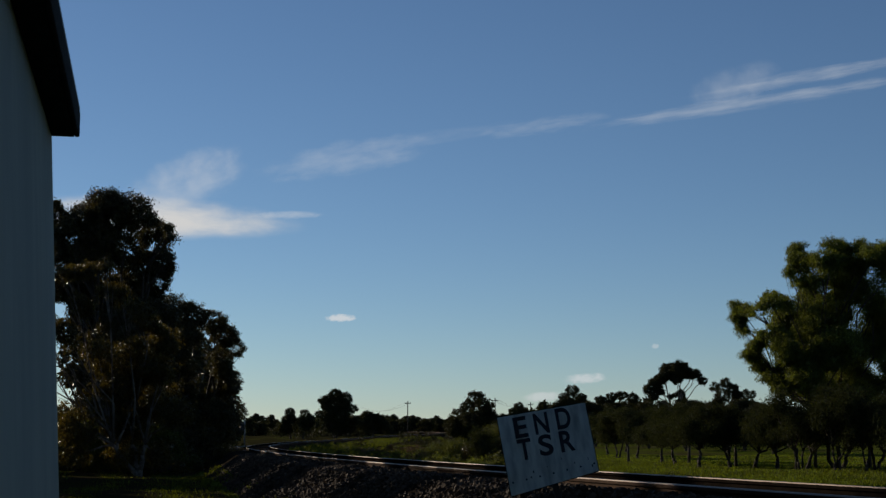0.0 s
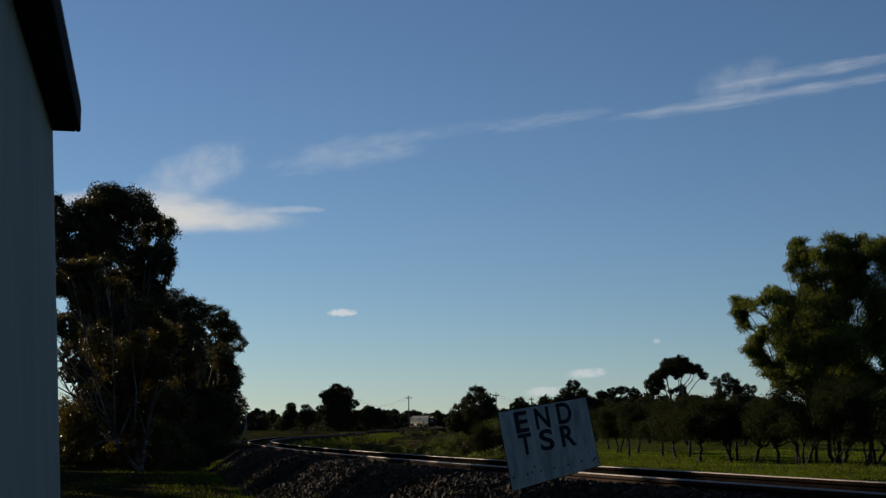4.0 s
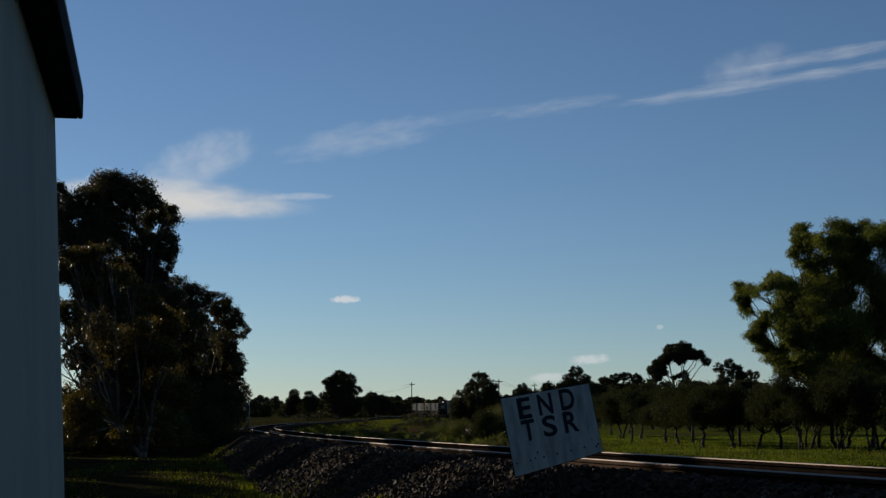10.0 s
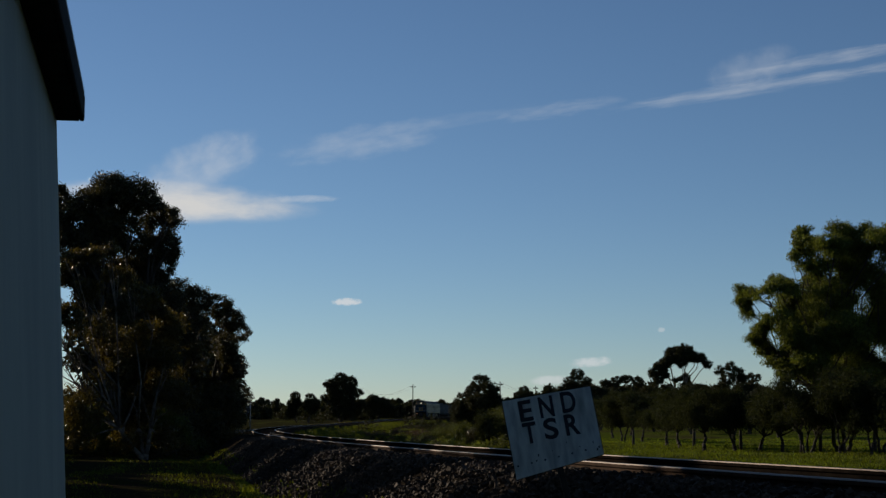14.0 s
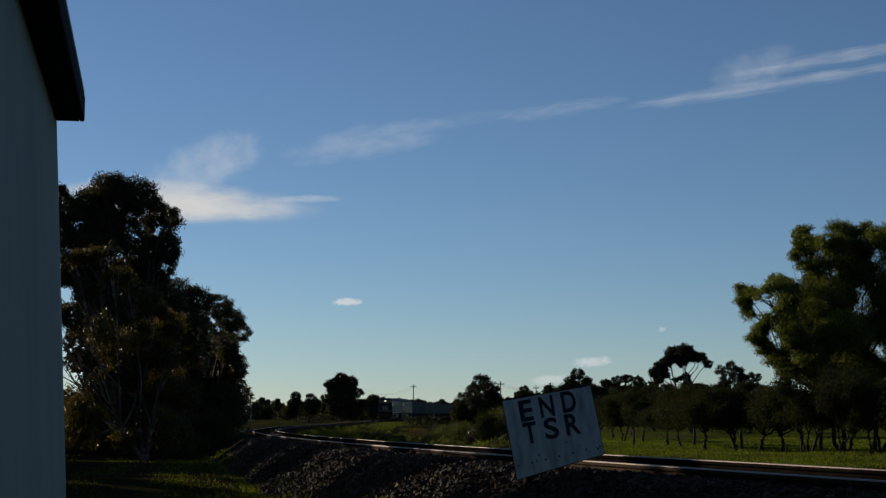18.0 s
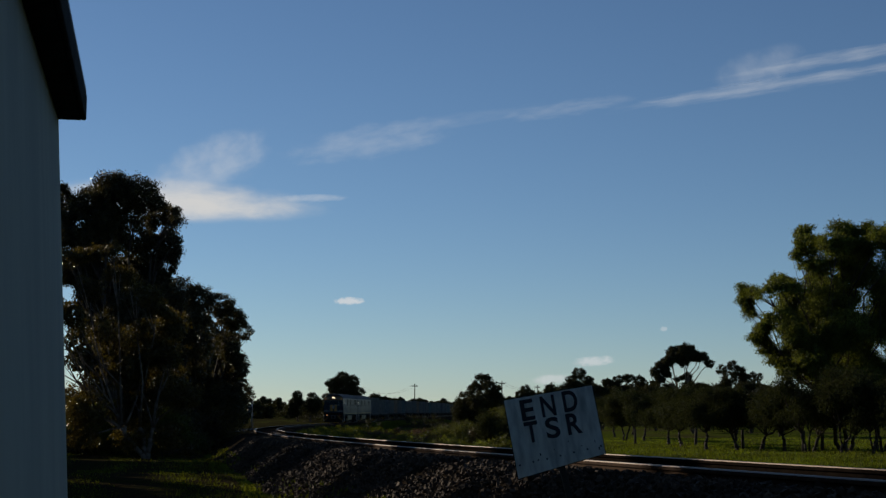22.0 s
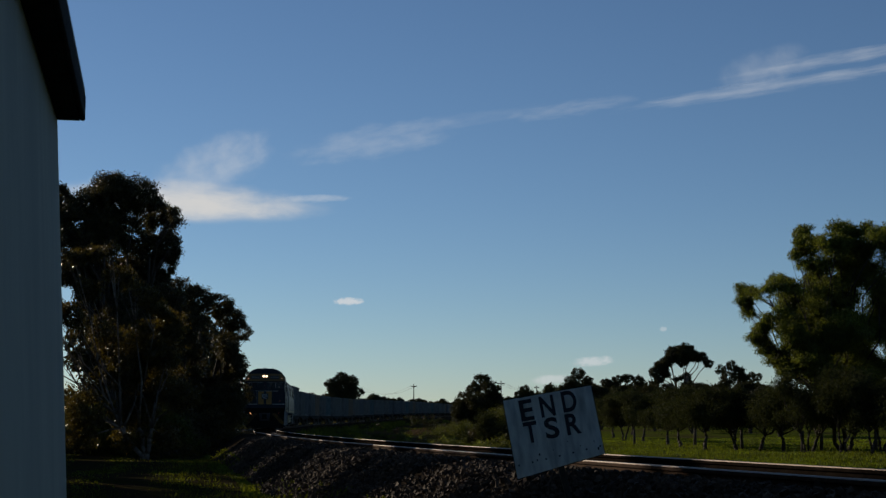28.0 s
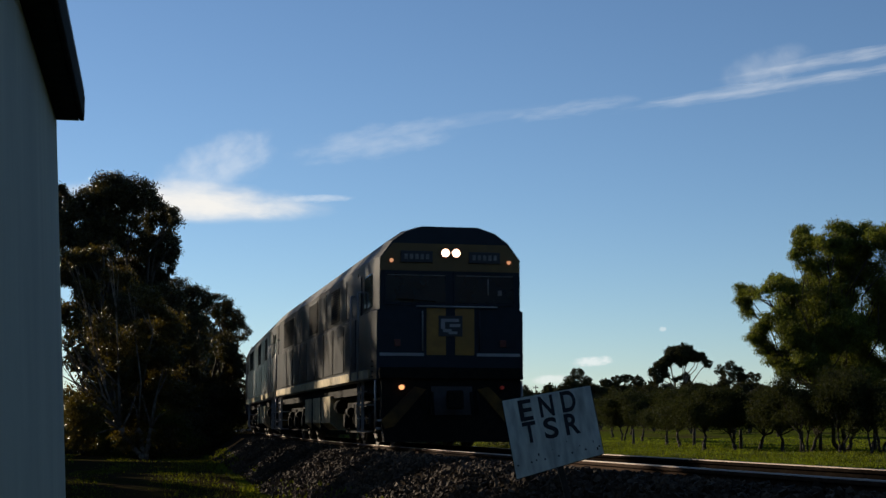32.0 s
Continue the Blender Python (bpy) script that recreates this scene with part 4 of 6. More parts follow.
def shrubs():
    rng = np.random.default_rng(90)
    def shrub(x, y, w, h, material, label, n=7, per=70, size=0.16):
        bl = [(rng.uniform(-w, w), rng.uniform(0.25, 1) * h, rng.uniform(0.28, 0.5) * h) for _ in range(n)]
        tree("shrub", x, y, label, bl, material, M_BARK, 0.05, 2, per_m2=per, size=size, aspect=0.35, hang=0.0, depth=0.8, seed=int(rng.integers(1, 9999)),
             group="wayside shrubs", category="shrub", fork=0.3, twigs=1)
    # under the gum trees; two in three take lighter leaves to read as sunlit
    for k in range(22):
        y = rng.uniform(65, 84)
        mm, label = ((M_GUM, "dark low shrub under the gum trees"), (M_GUMWARM, "olive-brown leafy shrub under the gum trees, coloured as sunlit"),
                     (M_SHRUB, "green leafy shrub under the gum trees"))[k % 3]
        shrub(rng.uniform(-0.25, -0.148) * y, y, rng.uniform(0.8, 1.5), rng.uniform(1.0, 2.6), mm, label, 9, 300, 0.13)
    # inside the curve
    for x, y, w, h, mm, label in (
            (3.5, 102, 0.9, 2.3, M_OLIVE, "tall grey-green bush near the railway sign"), (4.4, 104, 0.9, 1.9, M_OLIVE, "grey-green bush near the railway sign"),
            (2.44, 104, 0.5, 1.3, M_GUM, "small dark bush in the rough grass"), (5.09, 108, 1.3, 2.6, M_SHRUB, "green bush behind the railway sign"),
            (2.3, 150, 1.0, 1.3, M_PEPPER, "bright sunlit green bush in the rough grass"), (6.2, 128, 1.2, 1.4, M_PEPPER, "bright sunlit green bush behind the sign"),
            (-0.29, 116, 1.3, 1.3, M_SHRUB, "dark green bush inside the curve"), (0.9, 121, 1.2, 1.5, M_SHRUB, "dark green bush inside the curve"),
            (-3.8, 158, 2.4, 0.9, M_DEADWEED, "brown clump of dead weeds inside the curve"), (-6.9, 165, 2.6, 0.7, M_DEADWEED, "brown clump of dead weeds inside the curve"),
            (-1.6, 150, 2.2, 0.8, M_DEADWEED, "brown clump of dead weeds inside the curve"), (1.1, 160, 1.8, 1.6, M_SHRUB, "green bush inside the curve"),
            (-2.6, 128, 1.5, 0.7, M_SHRUB, "low green bush inside the curve"), (4.4, 118, 1.0, 1.6, M_OLIVE, "grey-green bush in the rough grass")):
        shrub(x, y, w, h, mm, label, 9, 420, 0.11)
    # mounds of weeds over the rough ground
    for k in range(46):
        y = 82 + 110 * rng.random() ** 1.2
        x = rng.uniform(-0.066, 0.062) * y
        if x - np.interp(y, LY, LX) < 4.5:
            continue
        mm, label = ((M_SHRUB, "low green mound of weeds inside the curve"), (M_DEADWEED, "low brown mound of dead weeds inside the curve"),
                     (M_PEPPER, "low sunlit yellow-green mound of weeds inside the curve"), (M_OLIVE, "low grey-green mound of weeds inside the curve"))[k % 4]
        shrub(x, y, rng.uniform(0.8, 1.7), rng.uniform(0.45, 0.9), mm, label, 8, 380, 0.11)
    for k in range(14):
        y = rng.uniform(190, 300)
        shrub(np.interp(y, LY, LX) + rng.uniform(6, 22), y, rng.uniform(1, 2.5), rng.uniform(0.8, 1.8), M_FARLEAF, "dark scrub beside the far line", 6, 20, 0.34)
    # behind the far bank, between the trunks
    for k in range(10):
        y = rng.uniform(300, 420)
        shrub(np.interp(y, LY, LX) - rng.uniform(10, 40), y, rng.uniform(2, 4), rng.uniform(2.0, 3.4), M_FARLEAF, "dark scrub beyond the line", 7, 12, 0.5)


shrubs()


def grass(name, label, seed, n, place, height, material):
    """Blades of grass in tufts. place(rng, n) gives the tufts' x and y."""
    rng = np.random.default_rng(seed)
    x, y = place(rng, n)
    keep = np.abs(x - np.interp(y, LY, LX)) > 2.4
    x, y = x[keep], y[keep]
    n, off = len(x), np.abs(x - np.interp(y, LY, LX))
    z = np.maximum(ground_z(x, y), np.interp(y, LY, LZ) + np.interp(off, (1.75, 2.2, 3.4), (-0.235, -0.5, -1.3)))
    per = 5
    c = np.repeat(np.stack([x, y, z - 0.03], 1), per, 0) + rng.normal(size=(n * per, 3)) * np.array([0.16, 0.16, 0])
    m = len(c)
    tall = (np.repeat(rng.uniform(0.5, 1.5, n), per) * rng.uniform(0.6, 1.2, m) * height)[:, None]
    a = rng.uniform(0, math.tau, m)
    w = np.stack([np.cos(a), np.sin(a), 0 * a], 1) * 0.10 * tall ** 0.5
    tip = np.stack([rng.normal(0, 0.35, m), rng.normal(0, 0.35, m), np.ones(m)], 1) * tall
    V = np.stack([c - w, c + w, c + tip], 1).reshape(-1, 3)
    ob = raw(name, V, np.arange(len(V)).reshape(-1, 3), material)
    tagged(ob, label, "grass", kind="stuff")


def field(x_lo, x_hi, y_lo, y_hi):
    def place(rng, n):
        y = y_lo + (y_hi - y_lo) * rng.random(n) ** 1.4
        return rng.uniform(x_lo, x_hi, n) * y, y
    return place


grass("paddock_grass", "bright green sunlit grass in the paddock", 3, 26000, field(0.09, 0.33, 44, 150), 0.10, M_GRASS)
def tufted(rng, n):
    """Uneven patches of longer grass."""
    cy = 46 + 75 * rng.random(170) ** 1.3
    cx = rng.uniform(0.09, 0.33, 170) * cy
    k = rng.integers(0, 170, n)
    return cx[k] + rng.normal(0, 0.9, n), cy[k] + rng.normal(0, 1.4, n)


grass("paddock_tufts", "patches of longer dull green grass in the paddock", 4, 5000, tufted, 0.15, M_DULLGRASS)
grass("verge_grass", "rough yellow-green grass inside the railway curve", 5, 16000, field(-0.075, 0.09, 62, 200), 0.16, M_DRY)
def verge_tufts(rng, n):
    """Long dark tufts in the rough grass inside the curve."""
    cy = 70 + 150 * rng.random(240) ** 1.2
    cx = rng.uniform(-0.075, 0.085, 240) * cy
    k = rng.integers(0, 240, n)
    return cx[k] + rng.normal(0, 0.55, n), cy[k] + rng.normal(0, 0.9, n)


grass("verge_tufts", "long dry tufts of dark grass inside the railway curve", 15, 6000, verge_tufts, 0.28, M_DULLGRASS)
grass("verge_grass", "green weeds inside the railway curve", 6, 4500, field(-0.06, 0.09, 70, 190), 0.24, M_DULLGRASS)
def path_strips(rng, n):
    """Grass between and beside the wheel tracks of the path."""
    y = rng.uniform(26, 100, n)
    u = rng.choice((4.6, 6.9, 9.4), n) + rng.normal(0, 0.35, n) + 0.4 * np.sin(y * 0.21)
    return np.interp(y, LY, LX) - u, y


def strip(name, label, category, y0, y1, u0, u1, up, material):
    """A sheet of ground along the line, from u0 to u1 metres beside it."""
    ys = np.arange(y0, y1, 0.9)
    us = np.arange(u0, u1, 0.8)
    gy, gu = np.meshgrid(ys, us, indexing="ij")
    gx = np.interp(gy, LY, LX) + gu + 0.35 * np.sin(gy * 0.37) * np.sin(gu)
    v = np.stack([gx, gy, ground_z(gx, gy) + up], -1).reshape(-1, 3)
    w = len(us)
    i = np.arange(len(ys) - 1)[:, None] * w + np.arange(w - 1)[None]
    ob = raw(name, v, np.stack([i, i + 1, i + w + 1, i + w], -1).reshape(-1, 4), material, smooth=True)
    tagged(ob, label, category, kind="structure")


strip("path", "bare path under the trees, darkened in colour for their shade", "path", 16, 104, -26, -3.4, 0.03, M_SHADEPATH)
strip("verge", "dull brown-green rough pasture inside the railway curve", "ground", 55, 420, 3.2, 20, 0.03, M_ROUGH)
strip("outer_verge", "dull brown-green rough ground outside the railway curve", "ground", 104.5, 640, -64, -3.2, 0.03, M_ROUGH)


def weed_clumps(rng, n):
    """Weeds that have taken root in patches of the near ballast slope."""
    cs, cu = rng.uniform(-10, 40, 60), rng.uniform(2.5, 3.9, 60)
    k = rng.integers(0, 60, n)
    y = np.interp(cs[k], LS, LY) + rng.normal(0, 0.45, n)
    return np.interp(y, LY, LX) - np.maximum(2.42, cu[k] + rng.normal(0, 0.3, n)), y


grass("ballast_weeds", "low dark weeds rooted in the ballast slope", 12, 1500, weed_clumps, 0.07, M_DULLGRASS)
grass("path_grass", "short green grass in strips along the shaded path", 7, 8000, path_strips, 0.08, M_DULLGRASS)
grass("bank_grass", "dull green grass along the foot of the ballast", 8, 1100, lambda rng, n: (lambda y: (np.interp(y, LY, LX) - rng.uniform(3.3, 5.5, n), y))(rng.uniform(24, 90, n)), 0.10, M_DULLGRASS)


grass("bank_weeds", "dark weeds on the far bank of the curve", 9, 9000, lambda rng, n: (lambda s: (lambda o: (np.interp(s, LS, LX) + o, np.interp(s, LS, LY)))(rng.uniform(2.4, 8, n)))(rng.uniform(60, 330, n)), 0.45, M_DULLGRASS)
grass("bank_weeds", "dry weeds along the outer bank", 10, 5000, lambda rng, n: (lambda s: (lambda o: (np.interp(s, LS, LX) - o, np.interp(s, LS, LY)))(rng.uniform(2.6, 7, n)))(rng.uniform(60, 330, n)), 0.4, M_DRY)


# ---- the white building ----
def building():
    # its side wall runs along the railway; u along the wall, away from the camera
    far = Vector((-2.66, 9.9, 0))
    turn = math.degrees(math.atan2(0.197, 1))
    e = thing("building", pose(far.x, far.y, 0, 0, 0, turn), "white-painted building with a dark overhanging eave, in shade", "building")
    g = -1.35
    # the side wall is battered: it stands out a little towards its foot
    bm = bmesh.new()
    prism(bm, [(-0.25, g), (0.058 * (2.56 - g), g), (0.02, 2.56), (-0.25, 2.56)], -16, 0)
    part("side_wall", bm, M_WALL, e)
    part("end_wall", boxbm(-7.0, -0.25, -0.25, 0, g, 2.50), M_WALL, e)
    part("end_wall", boxbm(-7.0, -0.25, -16, -15.75, g, 2.50), M_WALL, e)
    part("back_wall", boxbm(-7.0, -6.75, -15.75, -0.25, g, 2.50), M_WALL, e)
    # soffit and eave board share one near-black colour
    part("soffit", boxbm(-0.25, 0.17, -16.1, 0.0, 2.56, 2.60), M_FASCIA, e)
    part("fascia_board", boxbm(0.17, 0.205, -16.1, 0.02, 2.562, 2.74, 0.012), M_FASCIA, e, "dark eave board")
    bm = bmesh.new()
    prism(bm, [(0.2, 2.742), (0.2, 2.775), (-3.5, 4.35), (-7.2, 2.775), (-7.2, 2.742), (-3.5, 4.28)], -16.1, 0.015)
    part("roof", bm, M_ROOF, e)
    bm = bmesh.new()
    prism(bm, [(-0.001, 2.5), (-3.5, 4.2), (-6.99, 2.5)], -0.25, -0.01)
    part("gable", bm, M_WALL, e)
    return e


building()


# ---- the sign ----
def letter_bm(txt, size):
    cu = bpy.data.curves.new("lettering", "FONT")
    cu.body, cu.size, cu.extrude, cu.align_x, cu.offset = txt, size, 0.0008, "CENTER", 0.006
    ob = bpy.data.objects.new("lettering", cu)
    scene.collection.objects.link(ob)
    dg = bpy.context.evaluated_depsgraph_get()
    me = bpy.data.meshes.new_from_object(ob.evaluated_get(dg))
    bpy.data.objects.remove(ob)
    bm = bmesh.new()
    bm.from_mesh(me)
    return bm


def speed_sign():
    e = thing("railway_sign", pose(0.942, 12.5, -0.95, 0, 0, 0), "weathered white railway sign board on a leaning timber post", "sign")
    lean = Matrix.Translation((0, 0, 1.388)) @ pose(0, 0, 0, 0, -10, 0)
    corners = [(-0.381, 0.313), (0.375, 0.310), (0.385, -0.271), (-0.377, -0.354)]
    def put(ob):
        ob.matrix_basis = lean
        return ob
    bm = bmesh.new()
    prism(bm, corners, -0.003, 0.003)
    bmesh.ops.bevel(bm, geom=list(bm.edges), offset=0.0015, segments=1, affect="EDGES")
    put(part("sign_panel", bm, M_SIGN, e))
    for (x0, z0), (x1, z1) in zip(corners, corners[1:] + corners[:1]):
        bm = bmesh.new()
        tube(bm, (x0, 0.004, z0), (x1, 0.004, z1), 0.006, None, 6)
        put(part("edge_strip", bm, M_FASCIA, e, "dark worn edge strip"))
    def word(txt, x, z, wide):
        bm = letter_bm(txt, 0.25)
        xs, ys = [v.co.x for v in bm.verts], [v.co.y for v in bm.verts]
        kx, ky = wide / (max(xs) - min(xs)), 0.178 / (max(ys) - min(ys))
        mx, my = (max(xs) + min(xs)) / 2, (max(ys) + min(ys)) / 2
        for v in bm.verts:
            v.co = Vector(((v.co.x - mx) * kx + x, -0.0048 - v.co.z * 0.8, (v.co.y - my) * ky + z))
        put(part("letter", bm, M_BLACK, e, "black painted letter " + txt))
    for txt, x, z, wide in (("E", -0.2, 0.201, 0.112), ("N", -0.021, 0.204, 0.122), ("D", 0.169, 0.214, 0.122),
                            ("T", -0.196, 0.013, 0.115), ("S", -0.016, 0.018, 0.118), ("R", 0.167, 0.021, 0.122)):
        word(txt, x, z, wide)
    # bolt holes along the lower edge
    for k in range(7):
        x, z = -0.344 + k * 0.117, -0.244 + k * 0.0068
        bm = bmesh.new()
        tube(bm, (x, -0.0045, z), (x, 0.0, z), 0.0085, None, 8)
        put(part("bolt_hole", bm, M_BLACK, e))
    bm = bmesh.new()
    box(bm, -0.020, 0.028, 0.006, 0.05, -1.45, 0.24, 0.006)
    # a paler strip down the post's left edge
    box(bm, -0.026, -0.020, 0.006, 0.05, -1.45, 0.24, 0.001, 1)
    bmesh.ops.rotate(bm, verts=bm.verts[:], cent=(0, 0.02, -0.3), matrix=Matrix.Rotation(radians(-4), 3, "Y"))
    put(part("post", bm, [M_WOOD, M_PALEBARK], e, "grey weathered timber post"))
    rng = np.random.default_rng(21)
    for _ in range(7):
        x, z, w, h = rng.uniform(-0.34, 0.34), rng.uniform(-0.26, -0.12), rng.uniform(0.004, 0.012), rng.uniform(0.006, 0.03)
        put(part("scuff", boxbm(x, x + w, -0.0045, -0.003, z, z + h), M_FASCIA, e, "dark scratch in the paint"))
    for z in (-0.16, 0.2):
        put(part("clamp", boxbm(-0.032, 0.045, 0.003, 0.06, z - 0.012, z + 0.012, 0.003), M_GALV, e))


speed_sign()


# ---- poles, wires and fence ----
def pole(x, y, top, arm=True, r=0.13, lean=0.0):
    z = float(ground_z(x, y))
    e = thing("power_pole", pose(x, y, z, 0, lean, 0), "grey wooden power pole with a crossarm and wires", "power pole", "power poles")
    bm = bmesh.new()
    tube(bm, (0, 0, -0.3), (0, 0, top), r * 1.2, r * 0.8, 10)
    part("pole_shaft", bm, M_WOOD, e)
    if arm:
        part("crossarm", boxbm(-0.75, 0.75, -0.06, 0.06, top - 0.75, top - 0.58, 0.01), M_WOOD, e)
        for k in (-0.68, -0.3, 0.3, 0.68):
            bm = bmesh.new()
            tube(bm, (k, 0, top - 0.58), (k, 0, top - 0.40), 0.06, 0.04, 8)
            part("insulator", bm, M_WIRE, e)
    return Vector((x, y, z + top - 0.4))


def wire(a, b, sag, r=0.018):
    pts = []
    for k in range(13):
        u = k / 12
        p = a.lerp(b, u)
        pts.append(p - Vector((0, 0, sag * 4 * u * (1 - u))))
    bm = bmesh.new()
    for k in range(12):
        tube(bm, pts[k], pts[k + 1], r, r, 5)
    ob = mesh_ob("power_wire", bm, M_WIRE)
    tagged(ob, "thin dark overhead wire between power poles", "wire", "overhead wires")


tops = []
for px, y, pz in ((-0.0194, 380, 9.6), (0.0397, 330, 9.3), (0.0638, 420, 9.9), (-0.20, 420, 6.5)):
    tops.append(pole(px * y, y, pz))
for k in (-0.68, 0.68):
    wire(tops[0] + Vector((k, 0, 0)), Vector((-24 + k, 430, tops[0].z + 0.8)), 2.2)
    wire(tops[1] + Vector((k, 0, 0)), tops[2] + Vector((k, 0, 0)), 1.2)


def signal_mast(x, y, top):
    z = float(ground_z(x, y))
    e = thing("signal_mast", pose(x, y, z), "slim railway signal mast with a dark lamp box", "railway signal")
    bm = bmesh.new()
    tube(bm, (0, 0, -0.3), (0, 0, top), 0.10, 0.07, 10)
    part("mast", bm, M_GALV, e)
    part("lamp_box", boxbm(-0.45, 0.05, -0.25, 0.2, 2.4, 3.4, 0.03), M_BLACK, e, "dark lamp box")
    for k in range(7):
        part("rung", boxbm(0.08, 0.34, -0.02, 0.02, 0.4 + k * 0.35, 0.43 + k * 0.35), M_GALV, e)


signal_mast(-25.9, 200, 4.9)


def fence():
    rng = np.random.default_rng(8)
    e = thing("wire_fence", Matrix(), "old wire fence on grey wooden posts round the paddock", "fence")
    pts = []
    for x, y in ((14.9, 115), (17.2, 101), (18.6, 92), (20.4, 84), (21.6, 84.5), (24, 82), (26.5, 80), (29, 79), (31, 77)):
        z = float(ground_z(x, y))
        bm = bmesh.new()
        tube(bm, (x, y, z - 0.2), (x + rng.uniform(-0.05, 0.05), y, z + 1.25), 0.11, 0.09, 8)
        part("post", bm, M_WOOD, e)
        pts.append(Vector((x, y, z)))
    for hgt in (0.35, 0.7, 1.05):
        bm = bmesh.new()
        for a, b in zip(pts, pts[1:]):
            tube(bm, a + Vector((0, 0, hgt)), b + Vector((0, 0, hgt)), 0.005, None, 5)
        part("strand", bm, M_FENCEWIRE, e)
    # a lone white-topped marker row inside the curve
    for x, y in ((1.9, 170), (8.2, 175)):
        z = float(ground_z(x, y))
        m = thing("marker_post", pose(x, y, z), "small pale marker post in the grass", "post")
        part("stake", boxbm(-0.07, 0.07, -0.05, 0.05, -0.1, 1.0, 0.01), M_WOOD, m)


fence()

# gravel road beside the far line
ROAD = list(np.arange(120, 280, 6))
road = ribbon("gravel_road", ROAD, [(-7.9, -0.9), (-7.6, -0.55), (-5.0, -0.55), (-4.4, -0.9)], M_GRAVEL, closed=False)
tagged(road, "pale gravel track beside the railway", "road", kind="structure")


# ---- the train ----
M_BLUE = mat("dark_blue_paint", (0.005, 0.012, 0.020), 0.4, 0, 0.25, 5, 0.5, 0.05, 0.22, (0.007, 0.017, 0.026))
# Pale vertical streaks in the colour stand in for dappled sun, over some dust.
M_SIDEBLUE = mat("sun_streaked_dusty_blue_paint", (0.014, 0.018, 0.024), 0.36, 0, 0.5, 4, 0.9, 0.1, 0.2, (0.06, 0.059, 0.056), squash=(1, 1, 0.2))
M_YELLOW = mat("yellow_paint", (0.25, 0.125, 0.012), 0.45, 0, 0.2, 6, 0.8, 0.05)
# Headboard yellow: a copy darkened in colour for the shade on it.
M_SHADEYELLOW = mat("shaded_yellow_paint", (0.13, 0.074, 0.012), 0.55, 0, 0.25, 6, 0.8, 0.05)
M_GRIMYEL = mat("sooty_yellow_paint", (0.10, 0.052, 0.008), 0.7, 0, 0.5, 5, 1.5, 0.1, 0.2, (0.03, 0.02, 0.01))
M_TANK = mat("pale_yellow_tank", (0.45, 0.36, 0.19), 0.6, 0, 0.3, 6, 0.9, 0.1, 0.3, (0.16, 0.13, 0.08))
M_WHITE = mat("white_stripe", (0.23, 0.24, 0.245), 0.5, 0, 0.12, 8, 1, 0)
M_LOCOROOF = mat("grey_loco_roof", (0.014, 0.014, 0.015), 0.6, 0.0, 0.3, 5, 0.6, 0.15, 0.1)
M_UNDER = mat("grimy_black_steel", (0.008, 0.0075, 0.006), 0.85, 0, 0.4, 8, 0.8, 0.3, 0.12)
M_WHEEL = mat("brown_wheel_steel", (0.06, 0.045, 0.035), 0.6, 0.5, 0.3, 8, 1, 0.1)
M_TREAD = mat("worn_wheel_tread", (0.10, 0.09, 0.08), 0.5, 0.8, 0.1, 12, 1, 0)
M_PLATE = mat("worn_number_plate", (0.17, 0.17, 0.16), 0.7, 0, 0.4, 14, 3, 0)
M_SCREEN = mat("dark_glass", (0.010, 0.026, 0.034), 0.1, 0, 0.1, 2, 0.5, 0, 0.8)
M_HEAD = glow_mat("headlight", (1.0, 0.66, 0.44), 4.0)
M_LAMPRING = mat("dark_red_lamp_ring", (0.10, 0.018, 0.01), 0.4, 0, 0.2, 9, 2, 0)
M_DITCH = glow_mat("ditch_light", (1.0, 0.42, 0.17), 1.3)
M_DIM = glow_mat("dim_lamp", (0.45, 0.05, 0.03), 0.06)
M_MARK = glow_mat("marker_light", (1.0, 0.42, 0.2), 0.6)
M_BOX = mat("pale_grey_container", (0.105, 0.112, 0.108), 0.85, 0, 0.2, 3, 0.5, 0.1, 0.06, (0.085, 0.083, 0.078))
M_BOXDARK = mat("slate_container", (0.05, 0.056, 0.062), 0.8, 0, 0.15, 3, 0.5, 0.1)
M_BOXRED = mat("tan_brown_container", (0.10, 0.07, 0.04), 0.8, 0, 0.2, 3, 0.5, 0.1)
M_BOXBLUE = mat("faded_teal_container", (0.035, 0.062, 0.07), 0.8, 0, 0.15, 3, 0.5, 0.1)

SPEED = 19.186


def wheelset(parent, y, r):
    bm = bmesh.new()
    tube(bm, (-0.7, 0, 0), (0.7, 0, 0), 0.085, None, 10)
    for sx in (-1, 1):
        a, b = sx * 0.685, sx * 0.815
        tube(bm, (a, 0, 0), (b, 0, 0), r, None, 24, 1)
        tube(bm, (sx * 0.66, 0, 0), (sx * 0.69, 0, 0), r + 0.028, None, 24)
        tube(bm, (b, 0, 0), (b + sx * 0.03, 0, 0), r * 0.86, r * 0.80, 20)
        tube(bm, (b, 0, 0), (b + sx * 0.07, 0, 0), 0.14, 0.12, 12)
        for k in range(4):
            c, s_ = math.cos(k * math.pi / 2), math.sin(k * math.pi / 2)
            tube(bm, (b + sx * 0.025, 0.28 * c, 0.28 * s_), (b + sx * 0.04, 0.28 * c, 0.28 * s_), 0.05, None, 8)
    ob = part("wheelset", bm, [M_WHEEL, M_TREAD], parent)
    ob.location = (0, y, r)
    return ob


